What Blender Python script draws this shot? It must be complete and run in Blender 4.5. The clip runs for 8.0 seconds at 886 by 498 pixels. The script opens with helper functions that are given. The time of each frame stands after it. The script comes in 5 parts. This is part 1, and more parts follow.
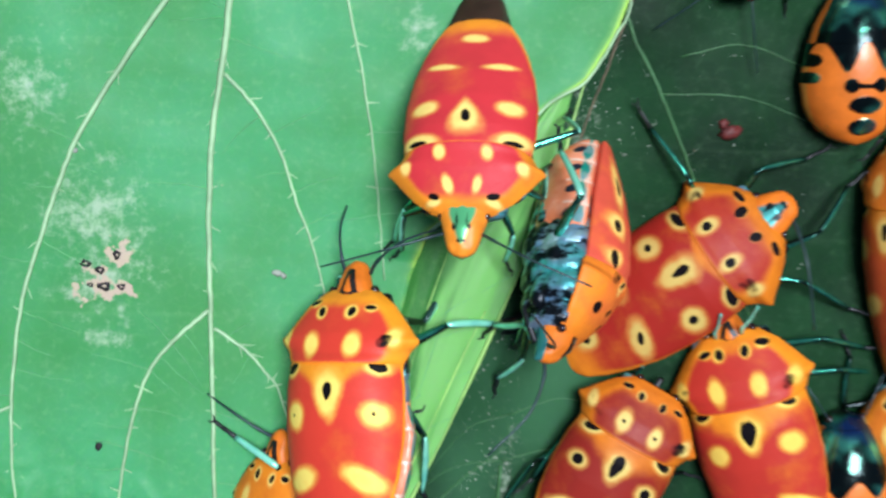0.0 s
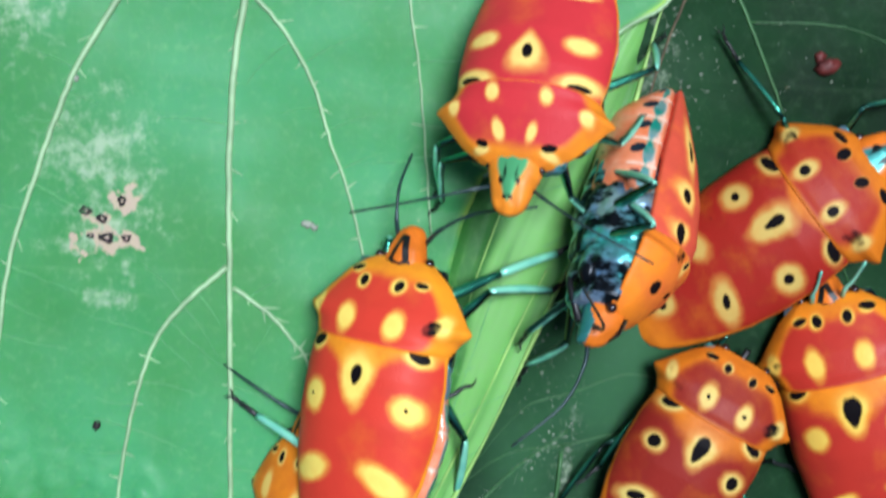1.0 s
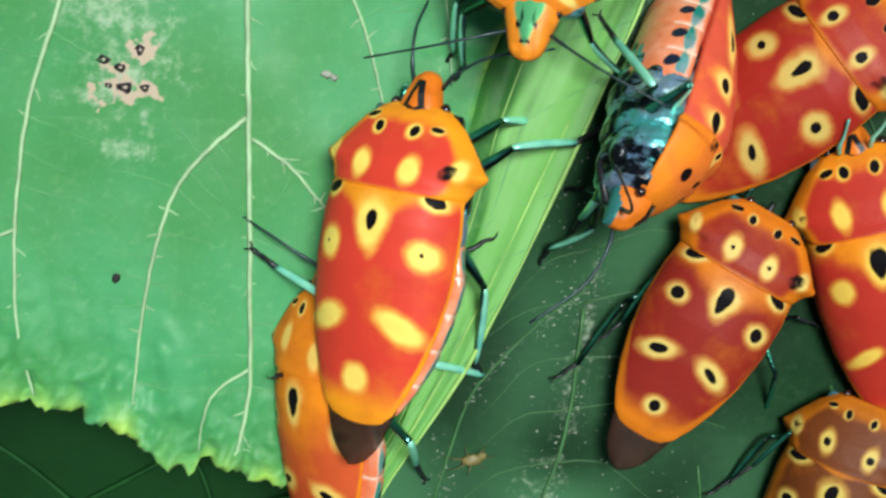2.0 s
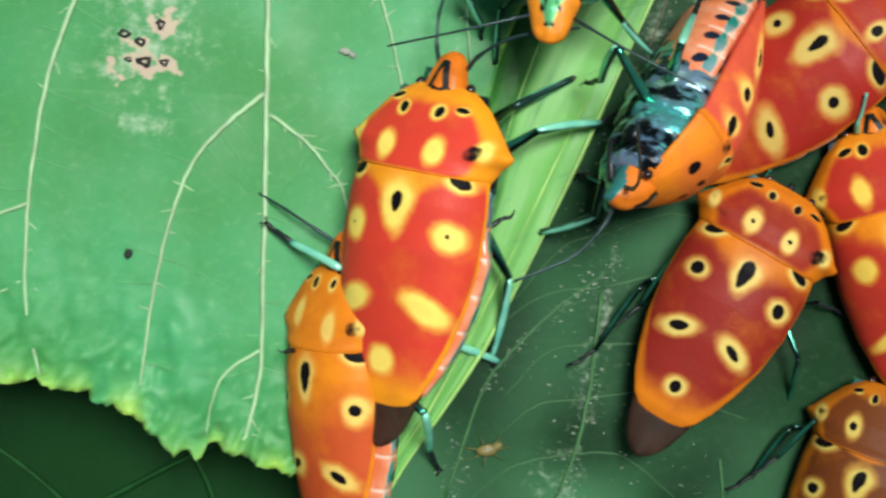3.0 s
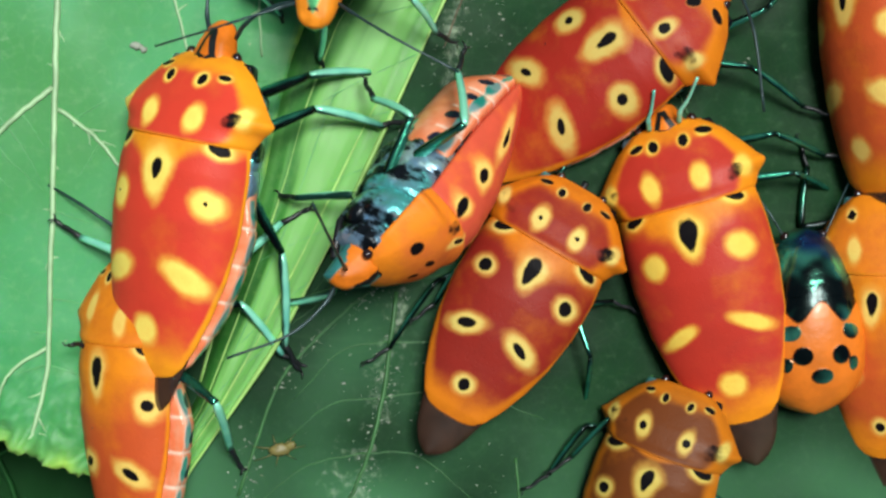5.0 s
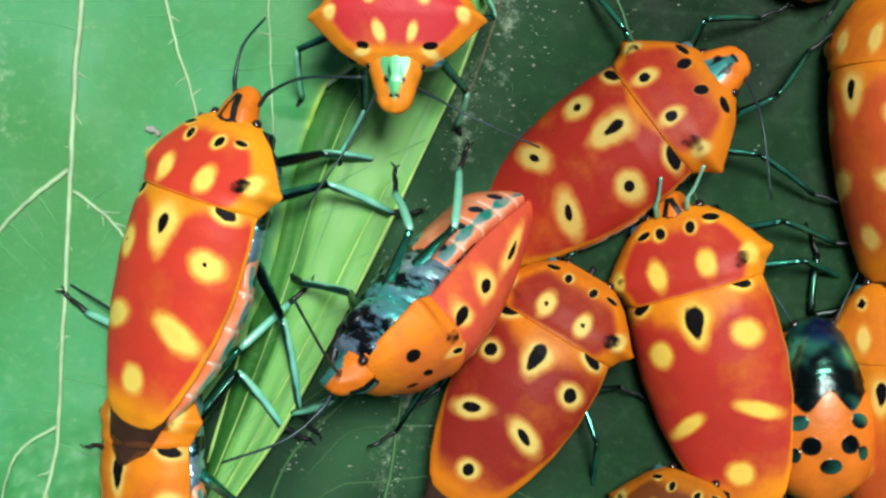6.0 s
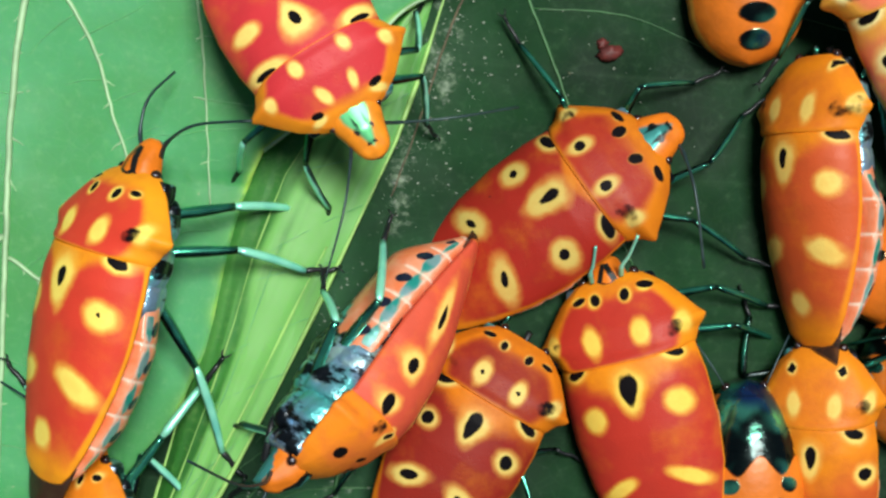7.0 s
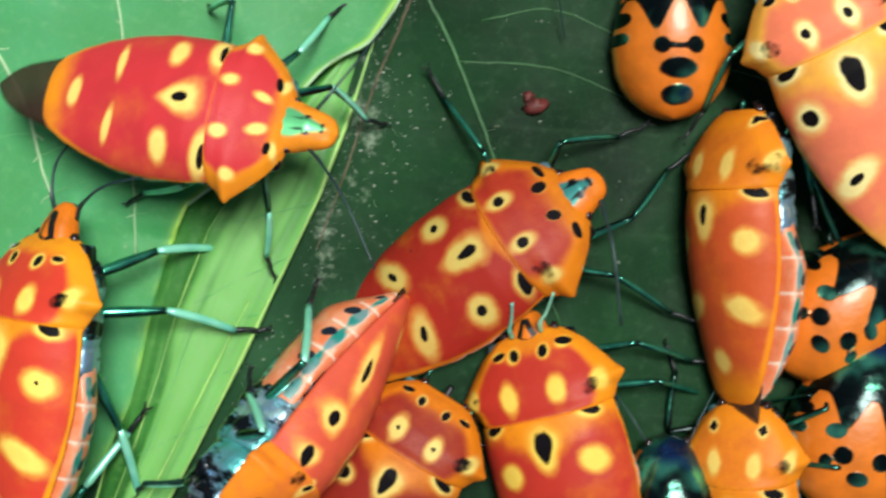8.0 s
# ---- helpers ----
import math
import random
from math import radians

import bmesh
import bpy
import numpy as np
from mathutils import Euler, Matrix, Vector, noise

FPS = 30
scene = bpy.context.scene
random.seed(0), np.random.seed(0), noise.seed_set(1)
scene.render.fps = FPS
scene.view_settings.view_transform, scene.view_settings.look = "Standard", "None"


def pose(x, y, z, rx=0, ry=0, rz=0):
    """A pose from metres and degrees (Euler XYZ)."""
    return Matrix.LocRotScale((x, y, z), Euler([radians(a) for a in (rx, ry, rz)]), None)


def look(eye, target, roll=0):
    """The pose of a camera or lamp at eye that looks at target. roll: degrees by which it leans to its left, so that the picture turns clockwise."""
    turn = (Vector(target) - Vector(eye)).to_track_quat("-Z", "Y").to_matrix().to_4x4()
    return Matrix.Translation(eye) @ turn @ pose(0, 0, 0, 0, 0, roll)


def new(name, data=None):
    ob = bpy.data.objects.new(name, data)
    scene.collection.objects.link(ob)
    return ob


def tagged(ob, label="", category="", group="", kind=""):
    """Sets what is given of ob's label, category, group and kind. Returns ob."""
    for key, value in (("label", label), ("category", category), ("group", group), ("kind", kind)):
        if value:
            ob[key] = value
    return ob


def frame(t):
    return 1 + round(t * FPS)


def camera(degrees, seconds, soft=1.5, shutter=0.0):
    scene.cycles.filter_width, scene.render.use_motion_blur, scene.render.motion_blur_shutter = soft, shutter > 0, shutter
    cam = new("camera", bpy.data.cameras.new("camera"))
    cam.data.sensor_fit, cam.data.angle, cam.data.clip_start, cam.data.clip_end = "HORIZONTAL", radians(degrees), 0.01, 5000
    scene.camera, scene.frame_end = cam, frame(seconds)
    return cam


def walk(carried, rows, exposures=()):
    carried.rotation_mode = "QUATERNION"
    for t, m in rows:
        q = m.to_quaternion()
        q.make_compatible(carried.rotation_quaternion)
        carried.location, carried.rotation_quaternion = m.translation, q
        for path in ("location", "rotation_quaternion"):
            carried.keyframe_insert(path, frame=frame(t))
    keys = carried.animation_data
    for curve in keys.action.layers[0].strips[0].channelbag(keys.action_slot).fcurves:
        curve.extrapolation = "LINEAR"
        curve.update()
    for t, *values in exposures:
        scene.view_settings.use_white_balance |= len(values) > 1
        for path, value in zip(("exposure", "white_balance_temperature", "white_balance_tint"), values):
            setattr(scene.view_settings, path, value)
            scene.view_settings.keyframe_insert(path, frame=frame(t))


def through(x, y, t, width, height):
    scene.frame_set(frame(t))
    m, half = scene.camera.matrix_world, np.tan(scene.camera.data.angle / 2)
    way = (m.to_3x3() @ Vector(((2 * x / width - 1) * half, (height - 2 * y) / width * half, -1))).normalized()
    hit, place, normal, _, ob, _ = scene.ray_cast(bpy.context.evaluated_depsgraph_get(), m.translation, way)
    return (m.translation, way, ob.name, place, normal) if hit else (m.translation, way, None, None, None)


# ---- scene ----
cam = camera(34.0, 8.0, soft=2.6, shutter=0.3)
MM = 0.001  # all lengths below are millimetres


def at(x, y, z, heading=0.0, pitch=0.0, roll=0.0):
    """A pose in millimetres: heading about the vertical, then pitch (head up), then roll about the body's axis."""
    turn = Euler((0, 0, radians(heading))).to_matrix() @ Euler((radians(pitch), 0, 0)).to_matrix() @ Euler((0, radians(roll), 0)).to_matrix()
    return Matrix.Translation(Vector((x, y, z)) * MM) @ turn.to_4x4()


def eye(x, y, z, rx, ry, rz):
    return pose(x * MM, y * MM, z * MM, rx, ry, rz)


walk(cam, [
    (0, eye(1.16, 32.66, 111.81, -9.33, -1.66, 2.05)),
    (0.2, eye(-1.23, 25.83, 102.55, -6.41, -1.81, 2.15)),
    (0.5, eye(-2.37, 29.36, 97.14, -7.98, -1.59, 2.16)),
    (0.7, eye(-3.85, 27.09, 97.35, -6.73, -2.63, 2.44)),
    (1, eye(-3.03, 22.29, 97.98, -6.78, -2.33, 2.51)),
    (1.2, eye(-5.28, 18.76, 98.07, -4.86, -2.41, 2.59)),
    (1.5, eye(-5.76, 25.07, 97.41, -10.29, -3.38, 2.56)),
    (1.7, eye(-2.09, 22.48, 97.86, -10.3, -2.02, 2.37)),
    (2.8, eye(-4.8, 0.67, 97.93, -0.43, -1.19, 3.01)),
    (3, eye(-2.91, 0.77, 97.97, -0.92, -1.32, 2.93)),
    (3.3, eye(-0.34, 0.13, 97.67, -0.81, -1.6, 2.95)),
    (3.5, eye(-1.01, -0.71, 97.52, -0.66, -1.95, 2.96)),
    (3.7, eye(0.38, -0.64, 97.67, -1.24, -2.11, 3.07)),
    (4, eye(2.5, -3.48, 97.81, -0.12, -1.93, 3.22)),
    (4.2, eye(3.42, -2.74, 97.59, -0.7, -2.26, 3.34)),
    (4.5, eye(6.89, -2.08, 97.78, -0.77, -2.33, 3.11)),
    (4.7, eye(8.05, -1.61, 97.57, -0.36, -2.77, 3.1)),
    (5.8, eye(9.64, 3.54, 97.75, 0.1, -2.09, 3.63)),
    (6, eye(11.53, 1.17, 98.11, 2.48, -0.69, 3.78)),
    (6.2, eye(9.78, 5.95, 98.73, 1, -1.61, 3.79)),
    (6.5, eye(12.04, 4.77, 98.65, 1.31, -1.66, 3.67)),
    (6.7, eye(11.93, 10.31, 98.66, -0.9, -1.73, 3.45)),
    (7, eye(11.8, 8.88, 98.96, 0.54, -2.71, 3.59)),
    (7.2, eye(14.06, 10.53, 98.62, 0.13, -1.67, 3.45)),
    (7.5, eye(17.46, 7.94, 99.53, 2.14, -0.19, 3.58)),
    (7.7, eye(17.49, 13.37, 98.7, -0.66, -0.4, 3.7)),
    (8, eye(22.17, 13.83, 99.46, 0.17, 0.45, 3.9)),
], [(0, 0.44, 5650, 19), (0.5, 0.32, 5650, 19), (1.0, 0.33, 5650, 19), (1.7, 0.32, 6100, 14), (3.0, 0.3, 6300, 11), (8, 0.31, 6350, 11)])

# ---- light ----
world = bpy.data.worlds.new("sky")
scene.world = world
world.use_nodes = True
wn = world.node_tree.nodes
sky = wn.new("ShaderNodeTexSky")
sky.sky_type = "NISHITA"
sky.sun_disc = False
sky.sun_elevation, sky.sun_rotation = radians(74), radians(30)
sky.air_density, sky.dust_density = 1.0, 2.0
wn["Background"].inputs["Strength"].default_value = 0.027
world.node_tree.links.new(sky.outputs["Color"], wn["Background"].inputs["Color"])
sun_data = bpy.data.lights.new("sun", "SUN")
sun_data.energy, sun_data.angle, sun_data.color = 3.72, radians(20), (0.97, 1.0, 0.92)
sun = new("sun", sun_data)
sun.matrix_world = look((0.14, 0.24, 0.96), (0, 0, 0))


# ---- materials ----
class Nodes:
    """Short hand for building a node material."""

    def __init__(self, name):
        self.mat = bpy.data.materials.new(name)
        self.mat.use_nodes = True
        self.tree = self.mat.node_tree
        self.bsdf = self.tree.nodes["Principled BSDF"]
        self.coord = self.tree.nodes.new("ShaderNodeTexCoord").outputs["Object"]

    def link(self, a, b):
        self.tree.links.new(a, b)

    def put(self, socket, value):
        if hasattr(value, "is_output"):
            self.link(value, socket)
        else:
            socket.default_value = value

    def noise(self, scale, detail=3.0, rough=0.55, coord=None):
        n = self.tree.nodes.new("ShaderNodeTexNoise")
        n.inputs["Scale"].default_value, n.inputs["Detail"].default_value = scale, detail
        n.inputs["Roughness"].default_value = rough
        self.link(coord or self.coord, n.inputs["Vector"])
        return n.outputs["Fac"]

    def voronoi(self, scale, feature="F1"):
        n = self.tree.nodes.new("ShaderNodeTexVoronoi")
        n.feature = feature
        n.inputs["Scale"].default_value = scale
        self.link(self.coord, n.inputs["Vector"])
        return n.outputs["Distance"]

    def stretch(self, sx, sy, sz, turn=0.0):
        n = self.tree.nodes.new("ShaderNodeMapping")
        n.inputs["Scale"].default_value = (sx, sy, sz)
        n.inputs["Rotation"].default_value = (0, 0, radians(turn))
        self.link(self.coord, n.inputs["Vector"])
        return n.outputs["Vector"]

    def ramp(self, value, low, high, a=0.0, b=1.0):
        n = self.tree.nodes.new("ShaderNodeMapRange")
        n.interpolation_type = "SMOOTHSTEP"
        self.put(n.inputs["Value"], value)
        for key, v in (("From Min", low), ("From Max", high), ("To Min", a), ("To Max", b)):
            n.inputs[key].default_value = v
        return n.outputs["Result"]

    def math(self, op, a, b=0.0):
        n = self.tree.nodes.new("ShaderNodeMath")
        n.operation = op
        self.put(n.inputs[0], a)
        self.put(n.inputs[1], b)
        return n.outputs[0]

    def mix(self, fac, a, b):
        n = self.tree.nodes.new("ShaderNodeMix")
        n.data_type = "RGBA"
        self.put(n.inputs["Factor"], fac)
        for socket, v in ((n.inputs[6], a), (n.inputs[7], b)):
            self.put(socket, v if hasattr(v, "is_output") else (*v, 1.0))
        return n.outputs[2]

    def fields(self, name):
        n = self.tree.nodes.new("ShaderNodeAttribute")
        n.attribute_name = name
        s = self.tree.nodes.new("ShaderNodeSeparateColor")
        self.link(n.outputs["Color"], s.inputs["Color"])
        return s.outputs["Red"], s.outputs["Green"], s.outputs["Blue"]

    def bump(self, height, strength, distance_mm):
        n = self.tree.nodes.new("ShaderNodeBump")
        n.inputs["Strength"].default_value, n.inputs["Distance"].default_value = strength, distance_mm * MM
        self.link(height, n.inputs["Height"])
        self.link(n.outputs["Normal"], self.bsdf.inputs["Normal"])

    def done(self, colour, rough=0.5, metal=0.0, coat=0.0, spec=0.5):
        self.put(self.bsdf.inputs["Base Color"], colour if hasattr(colour, "is_output") else (*colour, 1.0))
        self.put(self.bsdf.inputs["Roughness"], rough)
        self.put(self.bsdf.inputs["Metallic"], metal)
        self.put(self.bsdf.inputs["Coat Weight"], coat)
        self.put(self.bsdf.inputs["Specular IOR Level"], spec)
        self.bsdf.inputs["Coat Roughness"].default_value = 0.12
        return self.mat


def shell_material(name, red, orange, yellow, seed=0.0):
    """Wing-shield enamel: orange rim, red field, yellow blots and black pupils, by the mesh's pattern fields."""
    m = Nodes(name)
    r, g, b = m.fields("pattern")
    wob = m.math("SUBTRACT", m.noise(900 + seed, 3), 0.5)
    fine = m.noise(5200, 2)
    mott = m.noise(420 + seed, 4)
    r = m.math("ADD", r, m.math("MULTIPLY", wob, 0.3))
    lumpy = m.math("SUBTRACT", m.noise(560 + seed, 2), 0.5)
    g2 = m.math("ADD", g, m.math("ADD", m.math("MULTIPLY", wob, 0.3), m.math("MULTIPLY", lumpy, 0.6)))
    b2 = m.math("ADD", b, m.math("ADD", m.math("MULTIPLY", wob, 0.4), m.math("MULTIPLY", lumpy, 0.7)))
    col = m.mix(m.ramp(r, 0.08, 0.85), orange, red)
    col = m.mix(m.ramp(mott, 0.35, 0.75, 0.0, 0.35), col, tuple(c * 0.72 for c in red))
    col = m.mix(m.ramp(m.noise(150 + seed, 4, 0.6), 0.5, 0.8, 0.0, 0.42), col, orange)
    col = m.mix(m.ramp(g2, -0.5, 0.05, 0.0, 0.6), col, tuple(0.6 * o + 0.4 * y for o, y in zip(orange, yellow)))
    col = m.mix(m.ramp(g2, -0.14, 0.3), col, m.mix(m.ramp(m.noise(1300 + seed, 3), 0.35, 0.7), yellow, tuple(0.85 * y + 0.15 * o for o, y in zip(orange, yellow))))
    dark = m.ramp(b2, -0.12, 0.12)
    col = m.mix(dark, col, (0.006, 0.005, 0.006))
    pits = m.voronoi(3800)
    dents = m.noise(230 + seed, 3)
    m.bump(m.math("ADD", m.math("MULTIPLY", dents, 6.0), m.math("ADD", m.ramp(pits, 0.0, 0.35), m.math("MULTIPLY", fine, 0.3))), 0.4, 0.03)
    return m.done(col, m.ramp(mott, 0.3, 0.8, 0.46, 0.6), 0.0, 0.0, m.ramp(dark, 0, 1, 0.22, 0.05))


def nymph_material(name, orange):
    """Young bug: orange skin with metallic black-green plates."""
    m = Nodes(name)
    r, g, b = m.fields("pattern")
    wob = m.math("SUBTRACT", m.noise(800, 3), 0.5)
    plate = m.ramp(m.math("ADD", b, m.math("MULTIPLY", wob, 0.3)), -0.1, 0.1)
    # Gleam on the plates is painted as random green and blue patches.
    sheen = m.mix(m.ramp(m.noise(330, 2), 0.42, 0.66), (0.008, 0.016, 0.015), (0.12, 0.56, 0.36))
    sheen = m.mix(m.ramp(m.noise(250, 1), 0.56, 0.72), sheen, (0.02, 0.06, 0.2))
    skin = m.mix(m.ramp(m.noise(500, 4), 0.3, 0.75), orange, tuple(c * 0.7 for c in orange))
    skin = m.mix(m.ramp(g, 0.0, 0.4), skin, (0.75, 0.42, 0.06))
    m.bump(m.math("ADD", m.noise(2600, 3), m.math("MULTIPLY", m.noise(420, 2), m.math("MULTIPLY", plate, 7.0))), 0.5, 0.06)
    return m.done(m.mix(plate, skin, sheen), m.ramp(plate, 0, 1, 0.4, 0.16), m.math("MULTIPLY", plate, 0.85), 0.2)


def belly_material():
    """Underside: salmon skin, black bars and blue-green patches along the flank."""
    m = Nodes("belly_skin")
    r, g, b = m.fields("pattern")
    wob = m.math("SUBTRACT", m.noise(1100, 3), 0.5)
    skin = m.mix(m.ramp(m.noise(600, 3), 0.35, 0.7), (0.76, 0.19, 0.07), (0.82, 0.32, 0.18))
    skin = m.mix(m.ramp(m.math("ADD", g, m.math("MULTIPLY", wob, 0.9)), 0.0, 0.8, 0.0, 0.8), skin, (0.86, 0.7, 0.55))
    teal = m.ramp(m.math("ADD", r, m.math("MULTIPLY", wob, 0.7)), -0.1, 0.3)
    dark = m.ramp(m.math("ADD", b, m.math("MULTIPLY", wob, 0.4)), -0.1, 0.15)
    col = m.mix(teal, skin, m.mix(m.ramp(m.noise(520, 2), 0.42, 0.6), (0.05, 0.6, 0.48), (0.42, 0.74, 0.72)))
    col = m.mix(dark, col, (0.008, 0.012, 0.03))
    m.bump(m.noise(2400, 3), 0.4, 0.03)
    return m.done(col, 0.3, m.math("MULTIPLY", teal, 0.7), 0.3)


def metal_material(name, dark, teal, blue, low, high, rough=0.24, metal=0.6):
    """Leg shaft: black below, the highlight painted as a blue-green stripe along its upper side; low and high are the
    stripe's border in millimetres.
    """
    m = Nodes(name)
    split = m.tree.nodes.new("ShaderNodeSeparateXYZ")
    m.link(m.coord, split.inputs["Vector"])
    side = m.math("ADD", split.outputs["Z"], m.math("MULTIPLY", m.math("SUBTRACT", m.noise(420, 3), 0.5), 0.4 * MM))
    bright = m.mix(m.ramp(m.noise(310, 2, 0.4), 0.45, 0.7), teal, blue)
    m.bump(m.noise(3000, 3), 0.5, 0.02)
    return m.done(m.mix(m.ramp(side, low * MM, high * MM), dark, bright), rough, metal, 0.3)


def chest_material():
    """Creased metal plates: painted black fold shade between pale blue-green streaks and painted gleams."""
    m = Nodes("chest_metal")
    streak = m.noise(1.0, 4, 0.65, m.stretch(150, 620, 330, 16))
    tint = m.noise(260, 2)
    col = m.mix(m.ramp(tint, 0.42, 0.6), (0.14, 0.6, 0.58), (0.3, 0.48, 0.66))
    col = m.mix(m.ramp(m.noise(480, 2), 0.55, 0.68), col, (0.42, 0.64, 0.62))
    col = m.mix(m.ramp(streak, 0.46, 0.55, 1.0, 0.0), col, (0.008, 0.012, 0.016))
    m.bump(m.math("ADD", m.math("MULTIPLY", streak, 3.0), m.noise(1400, 3)), 0.8, 0.12)
    return m.done(col, 0.32, 0.7, 0.2)


def head_material(name, orange, green):
    m = Nodes(name)
    r, g, b = m.fields("pattern")
    wob = m.math("SUBTRACT", m.noise(900, 3), 0.5)
    shine = m.ramp(m.math("ADD", r, m.math("MULTIPLY", wob, 0.6)), -0.3, 0.6)
    dark = m.ramp(m.math("ADD", b, m.math("MULTIPLY", wob, 0.3)), -0.1, 0.15)
    col = m.mix(m.ramp(m.noise(700, 3), 0.35, 0.7), orange, tuple(c * 0.75 for c in orange))
    col = m.mix(shine, col, green)
    col = m.mix(dark, col, (0.005, 0.008, 0.008))
    m.bump(m.noise(3000, 3), 0.3, 0.02)
    return m.done(col, m.ramp(shine, 0, 1, 0.42, 0.34), m.math("MULTIPLY", shine, 0.45), 0.0, 0.3)


def plain(name, colour, rough, metal=0.0, amount=0.35, scale=900.0, coat=0.0, spec=0.5):
    m = Nodes(name)
    col = m.mix(m.ramp(m.noise(scale, 4), 0.3, 0.75), colour, tuple(c * (1 - amount) for c in colour))
    m.bump(m.noise(scale * 3, 3), 0.35, 0.02)
    return m.done(col, rough, metal, coat, spec)


def leaf_material(name, base, deep, pale, gloss=0.38, through=0.25, spec=0.5, edge=None):
    """Leaf blade: cell-like relief, a fine vein net, cloudy tint, scrapes, and a paler rim or painted brightness where
    the rim field says so.
    """
    m = Nodes(name)
    rim, scar, cut = m.fields("pattern")
    cloud = m.noise(70, 5)
    col = m.mix(m.ramp(cloud, 0.3, 0.7), base, deep)
    col = m.mix(m.ramp(m.noise(24, 3), 0.42, 0.68, 0.0, 0.55), col, tuple(0.75 * d + 0.1 * b for b, d in zip(base, deep)))
    net = m.voronoi(900, "DISTANCE_TO_EDGE")
    col = m.mix(m.ramp(net, 0.0, 0.07, 0.03, 0.0), col, pale)
    bands = m.noise(1.0, 4, 0.5, m.stretch(60, 420, 100, 8))
    col = m.mix(m.ramp(bands, 0.45, 0.75, 0.0, 0.3), col, deep)
    cross = m.noise(1.0, 3, 0.5, m.stretch(25, 900, 100, -6))
    col = m.mix(m.ramp(cross, 0.6, 0.75, 0.0, 0.07), col, pale)
    col = m.mix(m.ramp(m.noise(1500, 3), 0.5, 0.8, 0.0, 0.12), col, pale)
    col = m.mix(m.ramp(rim, 0.0, 1.0), col, edge or pale)
    worn_or_lit = m.math("ADD", scar, m.math("MULTIPLY", m.math("SUBTRACT", m.noise(900, 6, 0.7), 0.56), 5.0))
    col = m.mix(m.ramp(worn_or_lit, -0.3, 1.3, 0.0, 0.6), col, (0.5, 0.6, 0.44))
    hole = m.math("ADD", cut, m.math("MULTIPLY", m.math("SUBTRACT", m.noise(760, 5, 0.6), 0.55), 5.0))
    col = m.mix(m.ramp(hole, -0.1, 0.25), col, (0.48, 0.39, 0.28))
    height = m.math("ADD", m.math("MULTIPLY", m.ramp(net, 0.0, 0.12), 0.06), m.math("MULTIPLY", m.noise(900, 4), 0.5))
    m.bump(m.math("ADD", height, m.math("MULTIPLY", bands, 0.8)), 0.4, 0.08)
    mat = m.done(col, m.ramp(m.noise(160, 4), 0.3, 0.7, gloss - 0.06, gloss + 0.12), 0.0, 0.0, spec)
    m.bsdf.inputs["Transmission Weight"].default_value = 0.0
    m.bsdf.inputs["Subsurface Weight"].default_value = through
    m.bsdf.inputs["Subsurface Radius"].default_value = (0.4, 1.0, 0.2)
    m.bsdf.inputs["Subsurface Scale"].default_value = 0.3 * MM
    return mat


MAT_BRIGHT = shell_material("shell_bright_red", (0.66, 0.05, 0.026), (0.9, 0.33, 0.01), (0.95, 0.72, 0.14))
MAT_FLAME = shell_material("shell_flame_red", (0.47, 0.034, 0.019), (0.8, 0.26, 0.008), (0.84, 0.58, 0.09), 60)
MAT_CRIMSON = shell_material("shell_crimson", (0.6, 0.036, 0.042), (0.86, 0.28, 0.012), (0.92, 0.68, 0.18), 40)
MAT_DARK = shell_material("shell_dark_red", (0.26, 0.019, 0.011), (0.64, 0.18, 0.006), (0.68, 0.53, 0.14), 90)
MAT_SCARLET = shell_material("shell_scarlet", (0.34, 0.021, 0.012), (0.63, 0.18, 0.007), (0.58, 0.43, 0.11), 130)
MAT_BROWN = shell_material("shell_brown", (0.14, 0.036, 0.007), (0.5, 0.15, 0.006), (0.58, 0.46, 0.1), 170)
MAT_AMBER = shell_material("shell_amber", (0.56, 0.085, 0.02), (0.76, 0.23, 0.008), (0.82, 0.56, 0.13), 210)
MAT_PALE = shell_material("shell_salmon", (0.86, 0.2, 0.1), (0.92, 0.45, 0.05), (0.95, 0.8, 0.34), 250)
MAT_TIPPED = shell_material("shell_coral", (0.66, 0.09, 0.045), (0.86, 0.24, 0.012), (0.9, 0.58, 0.14), 300)
MAT_NYMPH = nymph_material("nymph_skin", (0.78, 0.19, 0.012))
MAT_BELLY = belly_material()
MAT_THORAX = chest_material()
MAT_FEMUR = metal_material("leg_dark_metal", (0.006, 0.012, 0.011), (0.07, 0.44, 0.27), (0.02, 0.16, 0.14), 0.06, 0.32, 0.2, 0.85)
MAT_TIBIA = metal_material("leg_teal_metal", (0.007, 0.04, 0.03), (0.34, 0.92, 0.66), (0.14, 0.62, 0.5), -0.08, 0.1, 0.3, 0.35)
MAT_ANTENNA = plain("antenna_slate", (0.022, 0.05, 0.055), 0.35, 0.3)
MAT_TARSUS = plain("leg_tip_black", (0.012, 0.014, 0.016), 0.4, 0.2)
MAT_HEAD = head_material("head_orange", (0.86, 0.27, 0.015), (0.12, 0.5, 0.2))
MAT_HEAD_DARK = head_material("head_orange_dark", (0.78, 0.19, 0.01), (0.05, 0.26, 0.24))
MAT_EYE = plain("eye_dark", (0.02, 0.008, 0.008), 0.15, 0.0, 0.2, 900, 0.5)
MAT_MEMBRANE = plain("wing_membrane", (0.055, 0.026, 0.016), 0.55, 0.0, 0.5, 500, 0.0, 0.2)
MAT_MEMBRANE.node_tree.nodes["Principled BSDF"].inputs["Alpha"].default_value = 0.72  # thin wing skin, half clear
